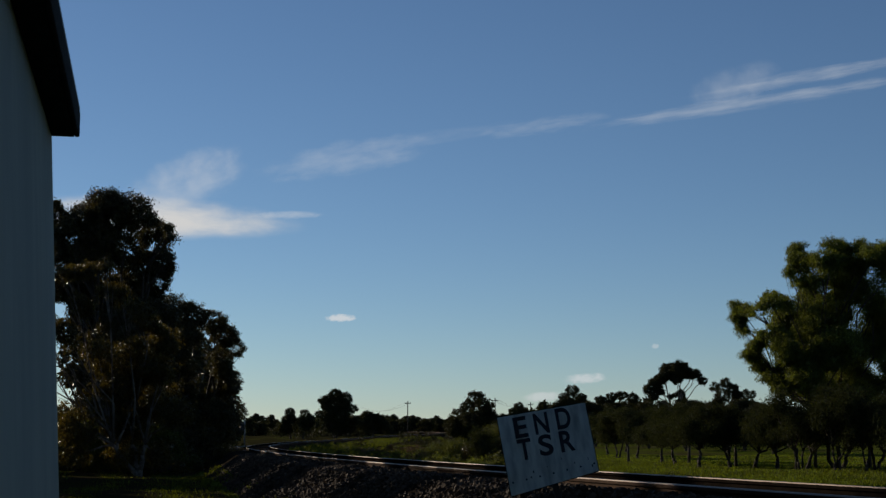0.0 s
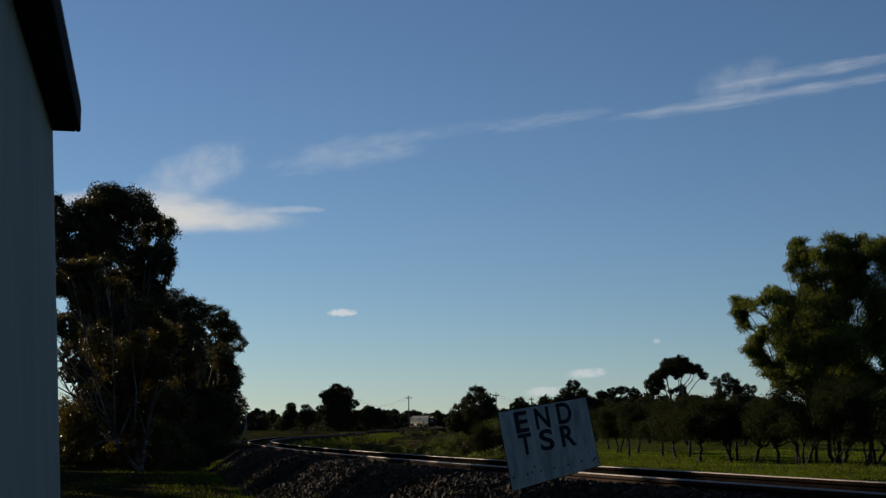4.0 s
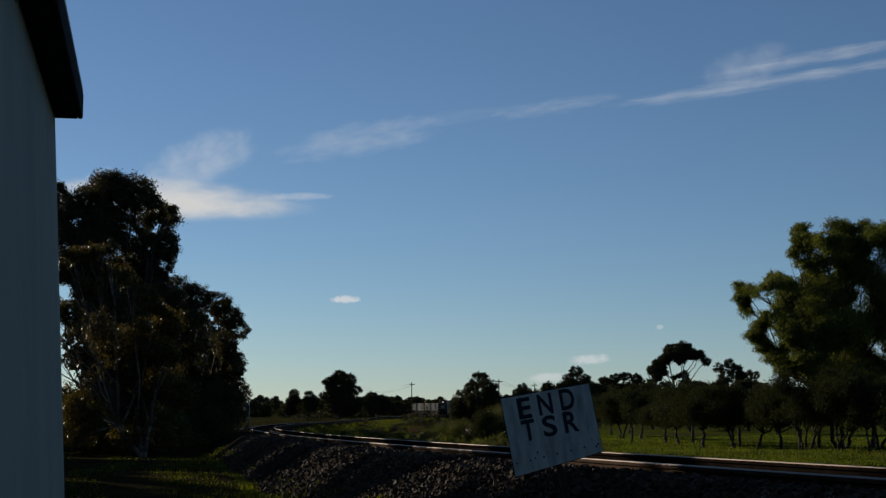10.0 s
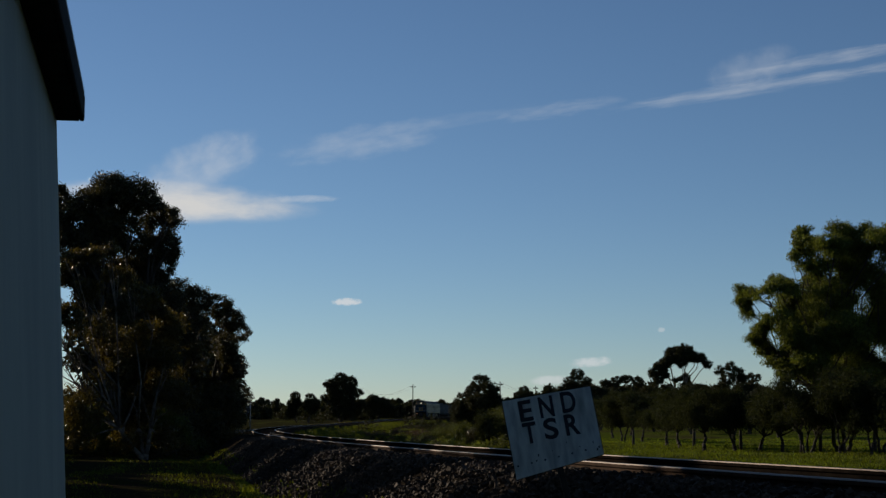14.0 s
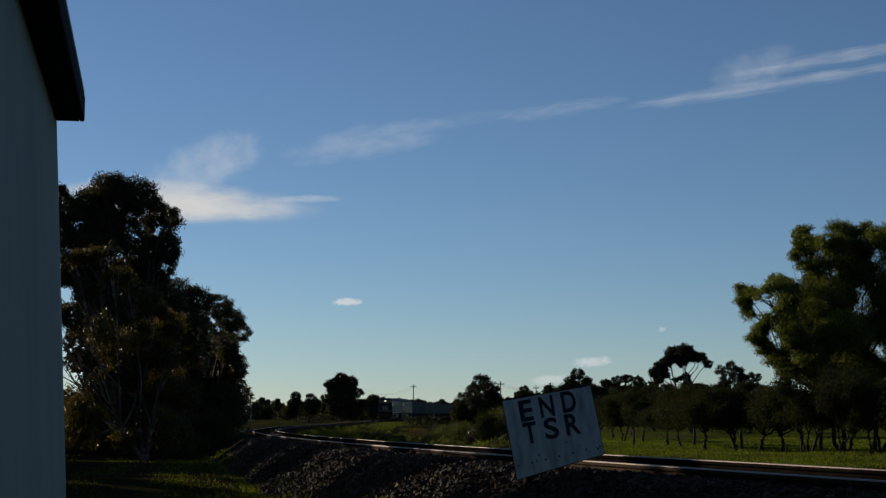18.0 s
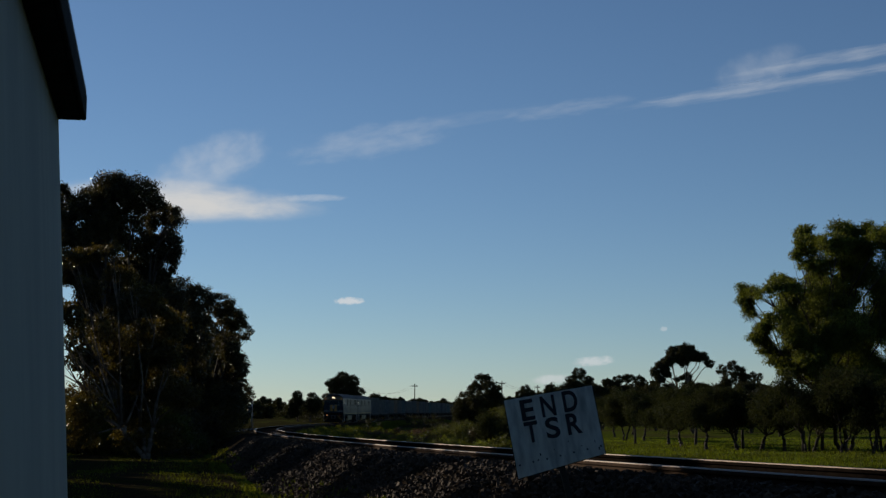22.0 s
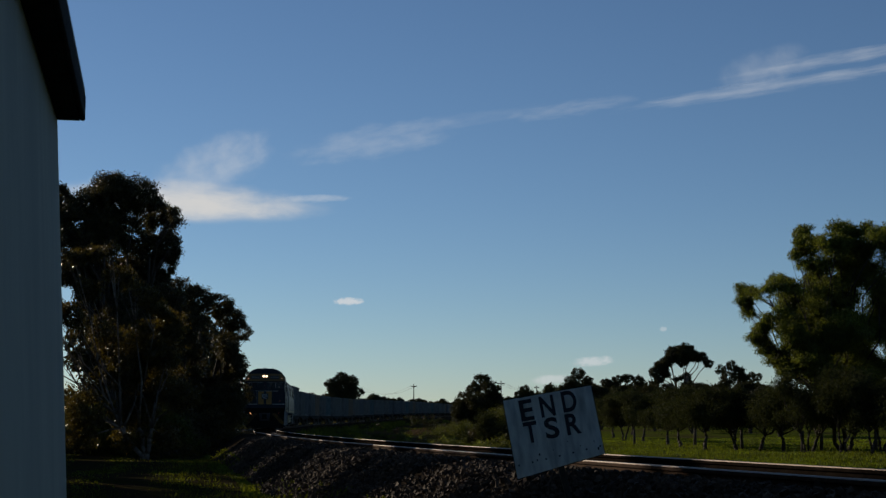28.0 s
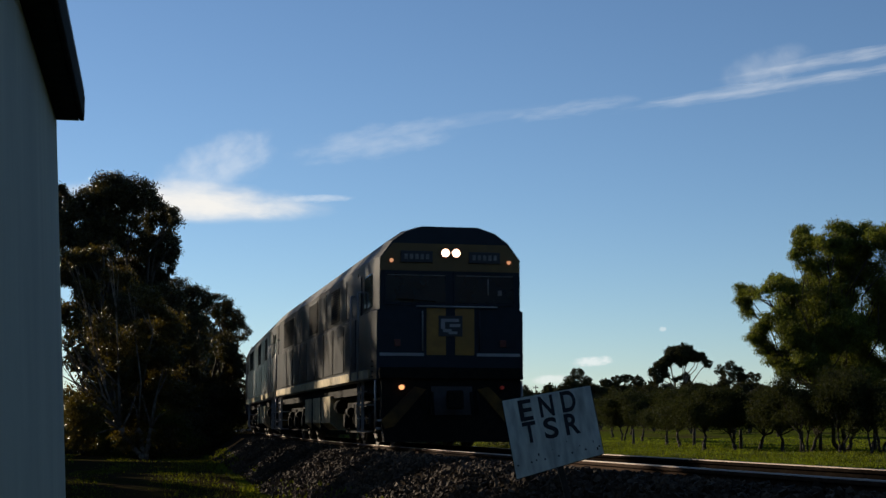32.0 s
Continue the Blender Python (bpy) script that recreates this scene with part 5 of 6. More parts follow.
def loco_bogie(e, yc):
    bm = bmesh.new()
    for sx in (-1, 1):
        x0, x1 = sx * 0.98, sx * 1.12
        prism(bm, [(x0, 0.62), (x1, 0.62), (x1, 0.92), (x0, 0.92)], yc - 2.35, yc + 2.35)
        for k in (-1.85, 0, 1.85):
            box(bm, sx * 0.96, sx * 1.2, yc + k - 0.24, yc + k + 0.24, 0.32, 0.75, 0.03)
            tube(bm, (sx * 1.2, yc + k, 0.52), (sx * 1.28, yc + k, 0.52), 0.17, 0.15, 14)
        for k in (-0.95, 0.95):
            for j in (-0.16, 0.16):
                tube(bm, (sx * 1.08, yc + k + j, 0.45), (sx * 1.08, yc + k + j, 0.88), 0.11, None, 12)
            tube(bm, (sx * 1.22, yc + k - 0.5, 0.72), (sx * 1.22, yc + k - 0.1, 0.72), 0.09, None, 10)
        box(bm, sx * 1.12, sx * 1.17, yc - 2.3, yc + 2.3, 0.26, 0.30)
    box(bm, -1.0, 1.0, yc - 0.2, yc + 0.2, 0.62, 0.9)
    fr = part("bogie_frame", bm, M_UNDER, e)
    return [wheelset(fr, yc + k, 0.51) for k in (-1.85, 0, 1.85)]


def body_outline(grow=0.0):
    return [(1.475 + grow, 1.30), (1.475 + grow, 2.62), (1.42 + grow, 2.66), (1.42 + grow, 3.66), (1.17 + grow, 3.99), (0.90, 4.18 + grow), (0.56, 4.29 + grow), (-0.56, 4.29 + grow), (-0.90, 4.18 + grow),
            (-1.17 - grow, 3.99), (-1.42 - grow, 3.66), (-1.42 - grow, 2.66), (-1.475 - grow, 2.62), (-1.475 - grow, 1.30)]


def locomotive(label):
    """Front towards +y; the middle of the frame is the origin, at rail height."""
    e = thing("locomotive", Matrix(), label, "locomotive")
    N = 9.75
    wheels = []
    bm = bmesh.new()
    prism(bm, body_outline(), -N, N - 0.45)
    # the nose tapers a little towards the face
    out = body_outline()
    a = [bm.verts.new((x, N - 0.45, z)) for x, z in out]
    b = [bm.verts.new((x * 0.975, N, 1.30 + (z - 1.30) * 0.985)) for x, z in out]
    for k in range(len(a)):
        bm.faces.new((a[k], a[(k + 1) % len(a)], b[(k + 1) % len(a)], b[k]))
    bm.faces.new(b)
    bmesh.ops.recalc_face_normals(bm, faces=bm.faces[:])
    for fc in bm.faces:
        c = fc.calc_center_median()
        if abs(fc.normal.x) > 0.9:
            fc.material_index = 1
        if fc.normal.z > 0.4:
            fc.material_index = 2
    part("body", bm, [M_BLUE, M_SIDEBLUE, M_LOCOROOF], e)
    # side: sill, doors, grilles, panels, handrails
    for sx in (-1, 1):
        part("side_sill", boxbm(sx * 1.45, sx * 1.515, -N, N - 0.5, 1.32, 1.50, 0.008), M_TANK, e, "pale dusty side sill")
        for k in range(9):
            y = -8.3 + k * 1.75
            part("side_panel", boxbm(sx * 1.41, sx * 1.435, y, y + 1.62, 2.70, 3.55, 0.006), M_SIDEBLUE, e)
        for k in range(9):
            y = -8.3 + k * 1.75
            part("side_door", boxbm(sx * 1.46, sx * 1.495, y, y + 1.62, 1.56, 2.58, 0.006), M_SIDEBLUE, e)
        for y0, y1 in ((-7.9, -5.2), (-1.2, 0.6), (3.2, 4.6)):
            bm = bmesh.new()
            n = 14
            for k in range(n):
                z = 2.75 + k * 0.055
                box(bm, sx * 1.435, sx * 1.46, y0, y1, z, z + 0.028)
            part("grille", bm, M_UNDER, e)
        part("cab_door", boxbm(sx * 1.40, sx * 1.45, 7.1, 7.8, 1.62, 3.45, 0.01), M_BLUE, e)
        part("cab_side_window", boxbm(sx * 1.41, sx * 1.432, 8.15, 9.15, 2.72, 3.38, 0.02), M_SCREEN, e)
        for y in (6.95, 7.95, -9.55):
            bm = bmesh.new()
            tube(bm, (sx * 1.53, y, 1.35), (sx * 1.53, y, 3.1), 0.018, None, 8)
            for z in (1.35, 3.1):
                tube(bm, (sx * 1.41, y, z), (sx * 1.53, y, z), 0.018, None, 8)
            part("handrail", bm, M_WHITE, e, "pale steel handrail")
        for y in (7.45, -9.3):
            bm = bmesh.new()
            for k in range(4):
                box(bm, sx * 1.15, sx * 1.42, y - 0.30, y + 0.30, 0.28 + k * 0.27, 0.31 + k * 0.27)
            for q in (-0.29, 0.29):
                box(bm, sx * 1.36, sx * 1.42, y + q - 0.012, y + q + 0.012, 0.28, 1.35)
            part("cab_steps", bm, M_GALV, e, "steel ladder steps")
    # roof fittings
    for y in (-6.5, -4.6):
        bm = bmesh.new()
        tube(bm, (0, y, 4.2), (0, y, 4.36), 0.62, 0.58, 20)
        part("radiator_fan", bm, M_UNDER, e)
    part("exhaust_stack", boxbm(-0.3, 0.3, 0.2, 1.0, 4.2, 4.40, 0.03), M_UNDER, e)
    bm = bmesh.new()
    for k in (-0.14, 0.0, 0.14):
        tube(bm, (k * 0.5, 8.4, 4.31), (k * 0.5, 8.7, 4.32), 0.02, 0.04, 10)
    part("horn", bm, M_GALV, e)
    # the face
    F = N
    face = lambda x0, x1, z0, z1, d=0.02, bev=0.006: boxbm(x0, x1, F - 0.03, F + d, z0, z1, bev)
    bm = bmesh.new()
    prism(bm, [(-1.375, 3.38), (1.375, 3.38), (1.375, 3.62), (1.12, 3.91), (-1.12, 3.91), (-1.375, 3.62)], F - 0.02, F + 0.014)
    part("headboard", bm, M_SHADEYELLOW, e, "yellow band above the windscreens")
    for sx in (-1, 1):
        glass = part("windscreen", face(min(sx * 0.09, sx * 1.27), max(sx * 0.09, sx * 1.27), 2.76, 3.33, 0.012, 0.01), M_SCREEN, e, "dark glass windscreen")
        bm = bmesh.new()
        for x0, x1, z0, z1 in ((0.06, 1.30, 3.32, 3.36), (0.06, 1.30, 2.72, 2.76), (0.06, 0.095, 2.76, 3.32), (1.265, 1.30, 2.76, 3.32)):
            box(bm, sx * x0, sx * x1, F, F + 0.024, z0, z1)
        part("window_frame", bm, M_BLUE, glass)
        part("visor_edge", boxbm(min(sx * 0.12, sx * 1.24), max(sx * 0.12, sx * 1.24), F + 0.013, F + 0.022, 3.285, 3.30), M_PLATE, glass, "pale upper edge of the glass")
        bm = bmesh.new()
        if sx < 0:
            tube(bm, (-0.74, F + 0.03, 2.93), (-0.74, F + 0.03, 3.24), 0.012, None, 6)
        else:
            tube(bm, (0.30, F + 0.03, 2.79), (1.02, F + 0.03, 2.83), 0.010, None, 6)
        part("wiper", bm, M_WHITE if sx < 0 else M_UNDER, glass)
        if sx < 0:
            part("sticker", boxbm(-1.02, -0.94, F + 0.012, F + 0.016, 2.92, 3.02), M_PLATE, glass, "small pale square sticker")
        nbox = part("number_box", face(min(sx * 0.36, sx * 0.98), max(sx * 0.36, sx * 0.98), 3.54, 3.76, 0.05), M_BLACK, e)
        for k in range(5):
            x = sx * 0.67 + (k - 2) * 0.105
            part("number_bar", boxbm(x - 0.032, x + 0.032, F + 0.051, F + 0.055, 3.60, 3.70), M_PLATE, nbox, "pale plain bar")
        bm = bmesh.new()
        tube(bm, (sx * 0.105, F, 3.73), (sx * 0.105, F + 0.06, 3.73), 0.080, None, 20)
        lamp = part("headlight", bm, M_HEAD, e, "bright paired headlight")
        bm = bmesh.new()
        tube(bm, (sx * 0.105, F, 3.73), (sx * 0.105, F + 0.05, 3.73), 0.108, None, 20)
        part("headlight_rim", bm, M_LAMPRING, lamp)
        bm = bmesh.new()
        tube(bm, (sx * 1.16, F, 3.57), (sx * 1.16, F + 0.035, 3.57), 0.038, None, 12)
        part("marker_light", bm, M_MARK, e)
        bm = bmesh.new()
        tube(bm, (sx * 0.98, F + 0.12, 1.14), (sx * 0.98, F + 0.2, 1.14), 0.048 if sx > 0 else 0.036, None, 16)
        part("ditch_light", bm, M_DITCH if sx > 0 else M_DIM, e, "small orange-white ditch light" if sx > 0 else "ditch light that glows dimly")
        part("white_stripe", face(min(sx * 0.52, sx * 1.38), max(sx * 0.52, sx * 1.38), 1.74, 1.80, 0.006, 0.002), M_WHITE, e)
        part("nose_panel", face(min(sx * 0.09, sx * 0.47), max(sx * 0.09, sx * 0.47), 1.76, 2.66, 0.012, 0.004), M_YELLOW, e, "yellow panel on the nose")
        bm = bmesh.new()
        tube(bm, (sx * 0.56, F + 0.07, 1.84), (sx * 0.56, F + 0.07, 2.6), 0.015, None, 8)
        part("nose_handrail", bm, M_PLATE if sx > 0 else M_BLUE, e)
        # yellow chevron on the pilot
        bm = bmesh.new()
        vs = [(sx * 0.50, 1.10), (sx * 0.72, 1.16), (sx * 1.36, 0.52), (sx * 1.30, 0.36), (sx * 1.12, 0.40)]
        prism(bm, vs if sx > 0 else vs[::-1], F + 0.10, F + 0.128)
        part("chevron", bm, M_GRIMYEL, e, "yellow warning stripe")
        part("front_step", boxbm(min(sx * 1.15, sx * 1.42), max(sx * 1.15, sx * 1.42), F - 0.2, F + 0.1, 0.5, 0.54), M_GALV, e)
        bm = bmesh.new()
        for q in range(4):
            z = 1.35 + q * 0.1
            tube(bm, (sx * 1.42, F - 0.3, z), (sx * 1.50, F - 0.3, z), 0.012, None, 6)
        part("side_lugs", bm, M_UNDER, e)
        bm = bmesh.new()
        tube(bm, (sx * 1.44, F - 0.12, 0.36), (sx * 1.44, F - 0.12, 1.28), 0.022, None, 8)
        tube(bm, (sx * 1.44, F - 0.12, 0.36), (sx * 1.30, F - 0.12, 0.36), 0.03, None, 8)
        part("corner_rail", bm, M_GALV, e, "pale steel corner grab rail")
        part("tail_lamp", face(min(sx * 0.98, sx * 1.10), max(sx * 0.98, sx * 1.10), 1.92, 2.06, 0.03, 0.01), M_LAMPRING, e, "dark red unlit tail lamp")
    bm = bmesh.new()
    tube(bm, (-0.92, F + 0.05, 2.69), (0.68, F + 0.05, 2.69), 0.018, None, 8)
    part("wiper_rail", bm, M_WHITE, e, "pale handrail below the windscreens")
    part("logo_block", face(-0.235, 0.235, 2.12, 2.52, 0.022, 0.003), M_BLACK, e)
    for x0, x1, z0, z1 in ((-0.19, 0.16, 2.40, 2.46), (-0.19, -0.11, 2.26, 2.40), (-0.02, 0.19, 2.30, 2.36), (-0.15, 0.02, 2.20, 2.26), (-0.04, 0.13, 2.165, 2.215)):
        part("logo_shape", boxbm(-x1, -x0, F + 0.022, F + 0.026, z0, z1), M_WHITE, e, "white plain shape")
    part("anticlimber", boxbm(-1.40, 1.40, F - 0.1, F + 0.16, 1.30, 1.52, 0.02), M_UNDER, e)
    bm = bmesh.new()
    prism(bm, [(-1.30, 0.11), (1.30, 0.11), (1.36, 0.6), (1.36, 1.32), (-1.36, 1.32), (-1.36, 0.6)], F - 0.10, F + 0.10)
    part("pilot", bm, M_UNDER, e)
    bm = bmesh.new()
    prism(bm, [(-0.40, 0.62), (0.40, 0.62), (0.40, 1.16), (-0.40, 1.16)], F + 0.05, F + 0.115)
    part("coupler_pocket", bm, M_BLACK, e)
    for end in (1, -1):
        bm = bmesh.new()
        box(bm, -0.1, 0.1, end * (N - 0.1), end * (N + 0.42), 0.80, 1.0, 0.02)
        box(bm, -0.16, 0.16, end * (N + 0.34), end * (N + 0.5), 0.72, 1.08, 0.04)
        part("coupler", bm, M_UNDER, e)
        for x in (-0.5, -0.38, 0.38, 0.5):
            bm = bmesh.new()
            tube(bm, (x, end * (N + 0.12), 1.05), (x, end * (N + 0.24), 0.62), 0.025, None, 8)
            part("brake_hose", bm, M_UNDER, e)
    # below the frame
    part("underframe", boxbm(-1.30, 1.30, -N, N - 0.05, 1.05, 1.32), M_UNDER, e)
    bm = bmesh.new()
    prism(bm, [(-1.38, 1.10), (-1.38, 0.48), (-1.18, 0.30), (1.18, 0.30), (1.38, 0.48), (1.38, 1.10)], -2.6, 2.6)
    part("fuel_tank", bm, M_TANK, e, "pale dusty fuel tank")
    for y in (-0.9, 0.9):
        part("tank_strap", boxbm(-1.40, 1.40, y - 0.04, y + 0.04, 0.29, 1.12), M_UNDER, e)
    for sx in (-1, 1):
        bm = bmesh.new()
        tube(bm, (sx * 1.15, 2.75, 0.85), (sx * 1.15, 3.3, 0.85), 0.17, None, 14)
        part("air_reservoir", bm, M_UNDER, e)
    for yc in (6.1, -6.1):
        wheels += loco_bogie(e, yc)
    return e, wheels


def wagon_bogie(e, yc):
    bm = bmesh.new()
    for sx in (-1, 1):
        prism(bm, [(sx * 0.95, 0.35), (sx * 1.07, 0.35), (sx * 1.07, 0.72), (sx * 0.95, 0.72)], yc - 0.5, yc + 0.5)
        for k in (-0.88, 0.88):
            box(bm, sx * 0.95, sx * 1.08, yc + k - 0.16, yc + k + 0.16, 0.34, 0.58, 0.02)
        for k in (-0.7, 0.7):
            tube(bm, (sx * 1.0, yc + k, 0.5), (sx * 1.0, yc + k * 0.55, 0.68), 0.07, None, 8)
    box(bm, -0.97, 0.97, yc - 0.2, yc + 0.2, 0.5, 0.72)
    fr = part("bogie_frame", bm, M_UNDER, e)
    for k in (-0.88, 0.88):
        wheelset(fr, yc + k, 0.46)


def wagon(boxes, label, L=14.6):
    """A flat wagon with its containers; boxes: rows (length, height, material)."""
    e = thing("container_wagon", Matrix(), label, "railway wagon", "wagons of the freight train")
    part("deck", boxbm(-1.25, 1.25, -L / 2, L / 2, 0.90, 1.10, 0.01), M_UNDER, e)
    bm = bmesh.new()
    for sx in (-1, 1):
        prism(bm, [(sx * 1.08, 0.72), (sx * 1.2, 0.72), (sx * 1.2, 0.92), (sx * 1.08, 0.92)], -L / 2 + 3.0, L / 2 - 3.0)
    part("side_beam", bm, M_UNDER, e)
    for end in (1, -1):
        bm = bmesh.new()
        box(bm, -0.1, 0.1, end * (L / 2 - 0.1), end * (L / 2 + 0.45), 0.80, 0.98, 0.02)
        part("coupler", bm, M_UNDER, e)
    for yc in (L / 2 - 2.2, -L / 2 + 2.2):
        wagon_bogie(e, yc)
    total = sum(b[0] for b in boxes) + 0.34 * (len(boxes) - 1)
    y = total / 2
    for ln, hgt, material in boxes:
        bm = boxbm(-1.21, 1.21, y - ln, y, 1.12, 1.12 + hgt, 0.02)
        for sx in (-1, 1):
            n = int(ln / 0.4)
            for k in range(n):
                yy = y - ln + 0.12 + k * (ln - 0.24) / n
                box(bm, sx * 1.20, sx * 1.235, yy, yy + 0.2, 1.24, 1.0 + hgt)
            for yy in (y - 0.09, y - ln + 0.09):
                box(bm, sx * 1.15, sx * 1.245, yy - 0.08, yy + 0.08, 1.12, 1.13 + hgt)
            box(bm, sx * 1.18, sx * 1.25, y - ln, y, 1.0 + hgt, 1.13 + hgt)
        part("container", bm, material, e)
        y -= ln + 0.34
    return e


LOCO, LOCO_WHEELS = locomotive("dark blue and yellow diesel locomotive with lit headlights")
LOCO_B, LOCO_B_WHEELS = locomotive("dark dusty blue diesel locomotive coupled behind the first")
for ob in LOCO_B.children:
    # the second engine runs with its lamps out
    if ob.name.split(".")[0] in ("headlight", "ditch_light", "marker_light"):
        ob.data.materials.clear()
        ob.data.materials.append(M_SCREEN)
        ob["label"] = "unlit lamp"
P20, P40 = 6.06, 12.19
KINDS = [
    wagon([(P40, 2.9, M_BOX)], "flat wagon with one tall pale grey container"),
    wagon([(P20, 2.6, M_BOX), (P20, 2.6, M_BOXDARK)], "flat wagon with a pale and a dark container"),
    wagon([(P20, 2.6, M_BOX), (P20, 2.6, M_BOXRED)], "flat wagon with a pale and a tan-brown container"),
    wagon([(P20, 2.6, M_BOX), (P20, 2.6, M_BOXBLUE)], "flat wagon with a pale and a faded teal container"),
    wagon([(P40, 2.6, M_BOX)], "flat wagon with one long pale grey container"),
    wagon([(P20, 2.6, M_BOX), (P20, 2.6, M_BOX)], "flat wagon with two pale grey containers"),
    wagon([(P40, 2.6, M_BOXDARK)], "flat wagon with one long slate-grey container"),
]
ORDER = (0, 1, 2, 3, 4, 2, 1, 3, 5, 1, 6, 3, 2, 1, 5, 3, 1, 4, 2, 6, 1, 5, 3, 1, 2)
VEHICLES = [(LOCO, 9.8, 12.2), (LOCO_B, 30.0, 12.2)]
_used, _at = set(), 40.2
for k in ORDER:
    w = KINDS[k] if k not in _used else copy_thing(KINDS[k], Matrix())
    _used.add(k)
    VEHICLES.append((w, _at + 7.75, 10.2))
    _at += 15.5


# ---- the bird ----
def bird():
    e = thing("bird", Matrix(), "black bird in flight with broad wings", "bird")
    M_BIRD = mat("black_feathers", (0.015, 0.015, 0.018), 0.6, 0, 0.3, 20, 4, 0.2)
    bm = bmesh.new()
    prof = ((-0.24, 0.012), (-0.16, 0.035), (-0.06, 0.062), (0.05, 0.066), (0.13, 0.045), (0.17, 0.042), (0.21, 0.028), (0.27, 0.004))
    for (y0, r0), (y1, r1) in zip(prof, prof[1:]):
        tube(bm, (0, y0, 0), (0, y1, 0), r0, r1, 10)
    part("body", bm, M_BIRD, e, "", True)
    bm = bmesh.new()
    v = [bm.verts.new(c) for c in ((-0.03, -0.2, 0.008), (0.03, -0.2, 0.008), (0.075, -0.40, 0.0), (-0.075, -0.40, 0.0))]
    w = [bm.verts.new(q.co + Vector((0, 0, -0.012))) for q in v]
    bm.faces.new(v), bm.faces.new(w[::-1])
    for k in range(4):
        bm.faces.new((v[k], w[k], w[(k + 1) % 4], v[(k + 1) % 4]))
    part("tail", bm, M_BIRD, e)
    wings = []
    for sx in (-1, 1):
        bm = bmesh.new()
        prism(bm, [(0.0, 0.10), (sx * 0.22, 0.13), (sx * 0.42, 0.08), (sx * 0.54, -0.04), (sx * 0.44, -0.05), (sx * 0.28, -0.07), (sx * 0.12, -0.09), (0.0, -0.12)], -0.006, 0.006)
        for q in bm.verts:
            q.co = Vector((q.co.x, q.co.z, -q.co.y + 0.03 * abs(q.co.x)))
        wings.append(part("wing", bm, M_BIRD, e))
    return e, wings


BIRD, WINGS = bird()


# ---- clouds ----
def cloud(name, label, x, y, z, tilt, wide, tall, scale, stretch, seed, density, lo, hi, colour=(0.92, 0.96, 1.0), power=0.62, skew=0.0, taper=2.5):
    """A thin far sheet of ice cloud, uneven and torn at its rim; its brightness is emitted."""
    m = bpy.data.materials.new(name)
    m.use_nodes = True
    n, l = m.node_tree.nodes, m.node_tree.links
    n.remove(n["Principled BSDF"])
    co, mp = n.new("ShaderNodeTexCoord"), n.new("ShaderNodeMapping")
    mp.inputs["Scale"].default_value = (scale / wide, 0, scale * stretch / tall)
    mp.inputs["Location"].default_value = (seed, 0, seed * 1.7)
    mp.inputs["Rotation"].default_value = (0, skew, 0)
    l.new(co.outputs["Object"], mp.inputs["Vector"])
    ns = n.new("ShaderNodeTexNoise")
    ns.inputs["Scale"].default_value, ns.inputs["Detail"].default_value, ns.inputs["Roughness"].default_value = 1.0, 5.0, 0.55
    ns.inputs["Distortion"].default_value = 0.1
    l.new(mp.outputs[0], ns.inputs["Vector"])
    sep = n.new("ShaderNodeSeparateXYZ")
    l.new(co.outputs["Object"], sep.inputs[0])

    def math_node(op, a, b=None):
        q = n.new("ShaderNodeMath")
        q.operation = op
        for k, val in enumerate((a, b)):
            if val is None:
                continue
            if isinstance(val, (int, float)):
                q.inputs[k].default_value = val
            else:
                l.new(val, q.inputs[k])
        return q.outputs[0]
    fx = math_node("POWER", math_node("ABSOLUTE", math_node("DIVIDE", sep.outputs[0], wide / 2)), taper)
    fz = math_node("POWER", math_node("ABSOLUTE", math_node("DIVIDE", sep.outputs[2], tall / 2)), 2.0)
    fall = math_node("SUBTRACT", 1.0, math_node("ADD", fx, fz))
    raw_ = math_node("ADD", math_node("MULTIPLY", fall, 0.55), math_node("SUBTRACT", ns.outputs["Fac"], 0.5))
    edge = n.new("ShaderNodeMapRange")
    edge.interpolation_type = "SMOOTHSTEP"
    edge.inputs["From Min"].default_value, edge.inputs["From Max"].default_value = lo, hi
    edge.inputs["To Max"].default_value = density
    l.new(raw_, edge.inputs["Value"])
    rim = n.new("ShaderNodeMapRange")
    rim.inputs["From Max"].default_value = 0.45
    l.new(fall, rim.inputs["Value"])
    em, tr, mx = n.new("ShaderNodeEmission"), n.new("ShaderNodeBsdfTransparent"), n.new("ShaderNodeMixShader")
    em.inputs[0].default_value, em.inputs[1].default_value = (*colour, 1), power
    l.new(math_node("MULTIPLY", edge.outputs[0], rim.outputs[0]), mx.inputs[0])
    l.new(tr.outputs[0], mx.inputs[1])
    l.new(em.outputs[0], mx.inputs[2])
    l.new(mx.outputs[0], n["Material Output"].inputs["Surface"])
    bm = bmesh.new()
    nx, nz = 12, 4
    g = [[bm.verts.new((wide * (i / nx - 0.5), 6 * math.sin(i * 1.3 + j), tall * (j / nz - 0.5))) for i in range(nx + 1)] for j in range(nz + 1)]
    for j in range(nz):
        for i in range(nx):
            bm.faces.new((g[j][i], g[j][i + 1], g[j + 1][i + 1], g[j + 1][i]))
    ob = mesh_ob(name, bm, m, None, "", True)
    ob.visible_shadow = False
    ob.matrix_world = pose(x, y, z, 0, tilt, 0)
    return tagged(ob, label, "cloud")


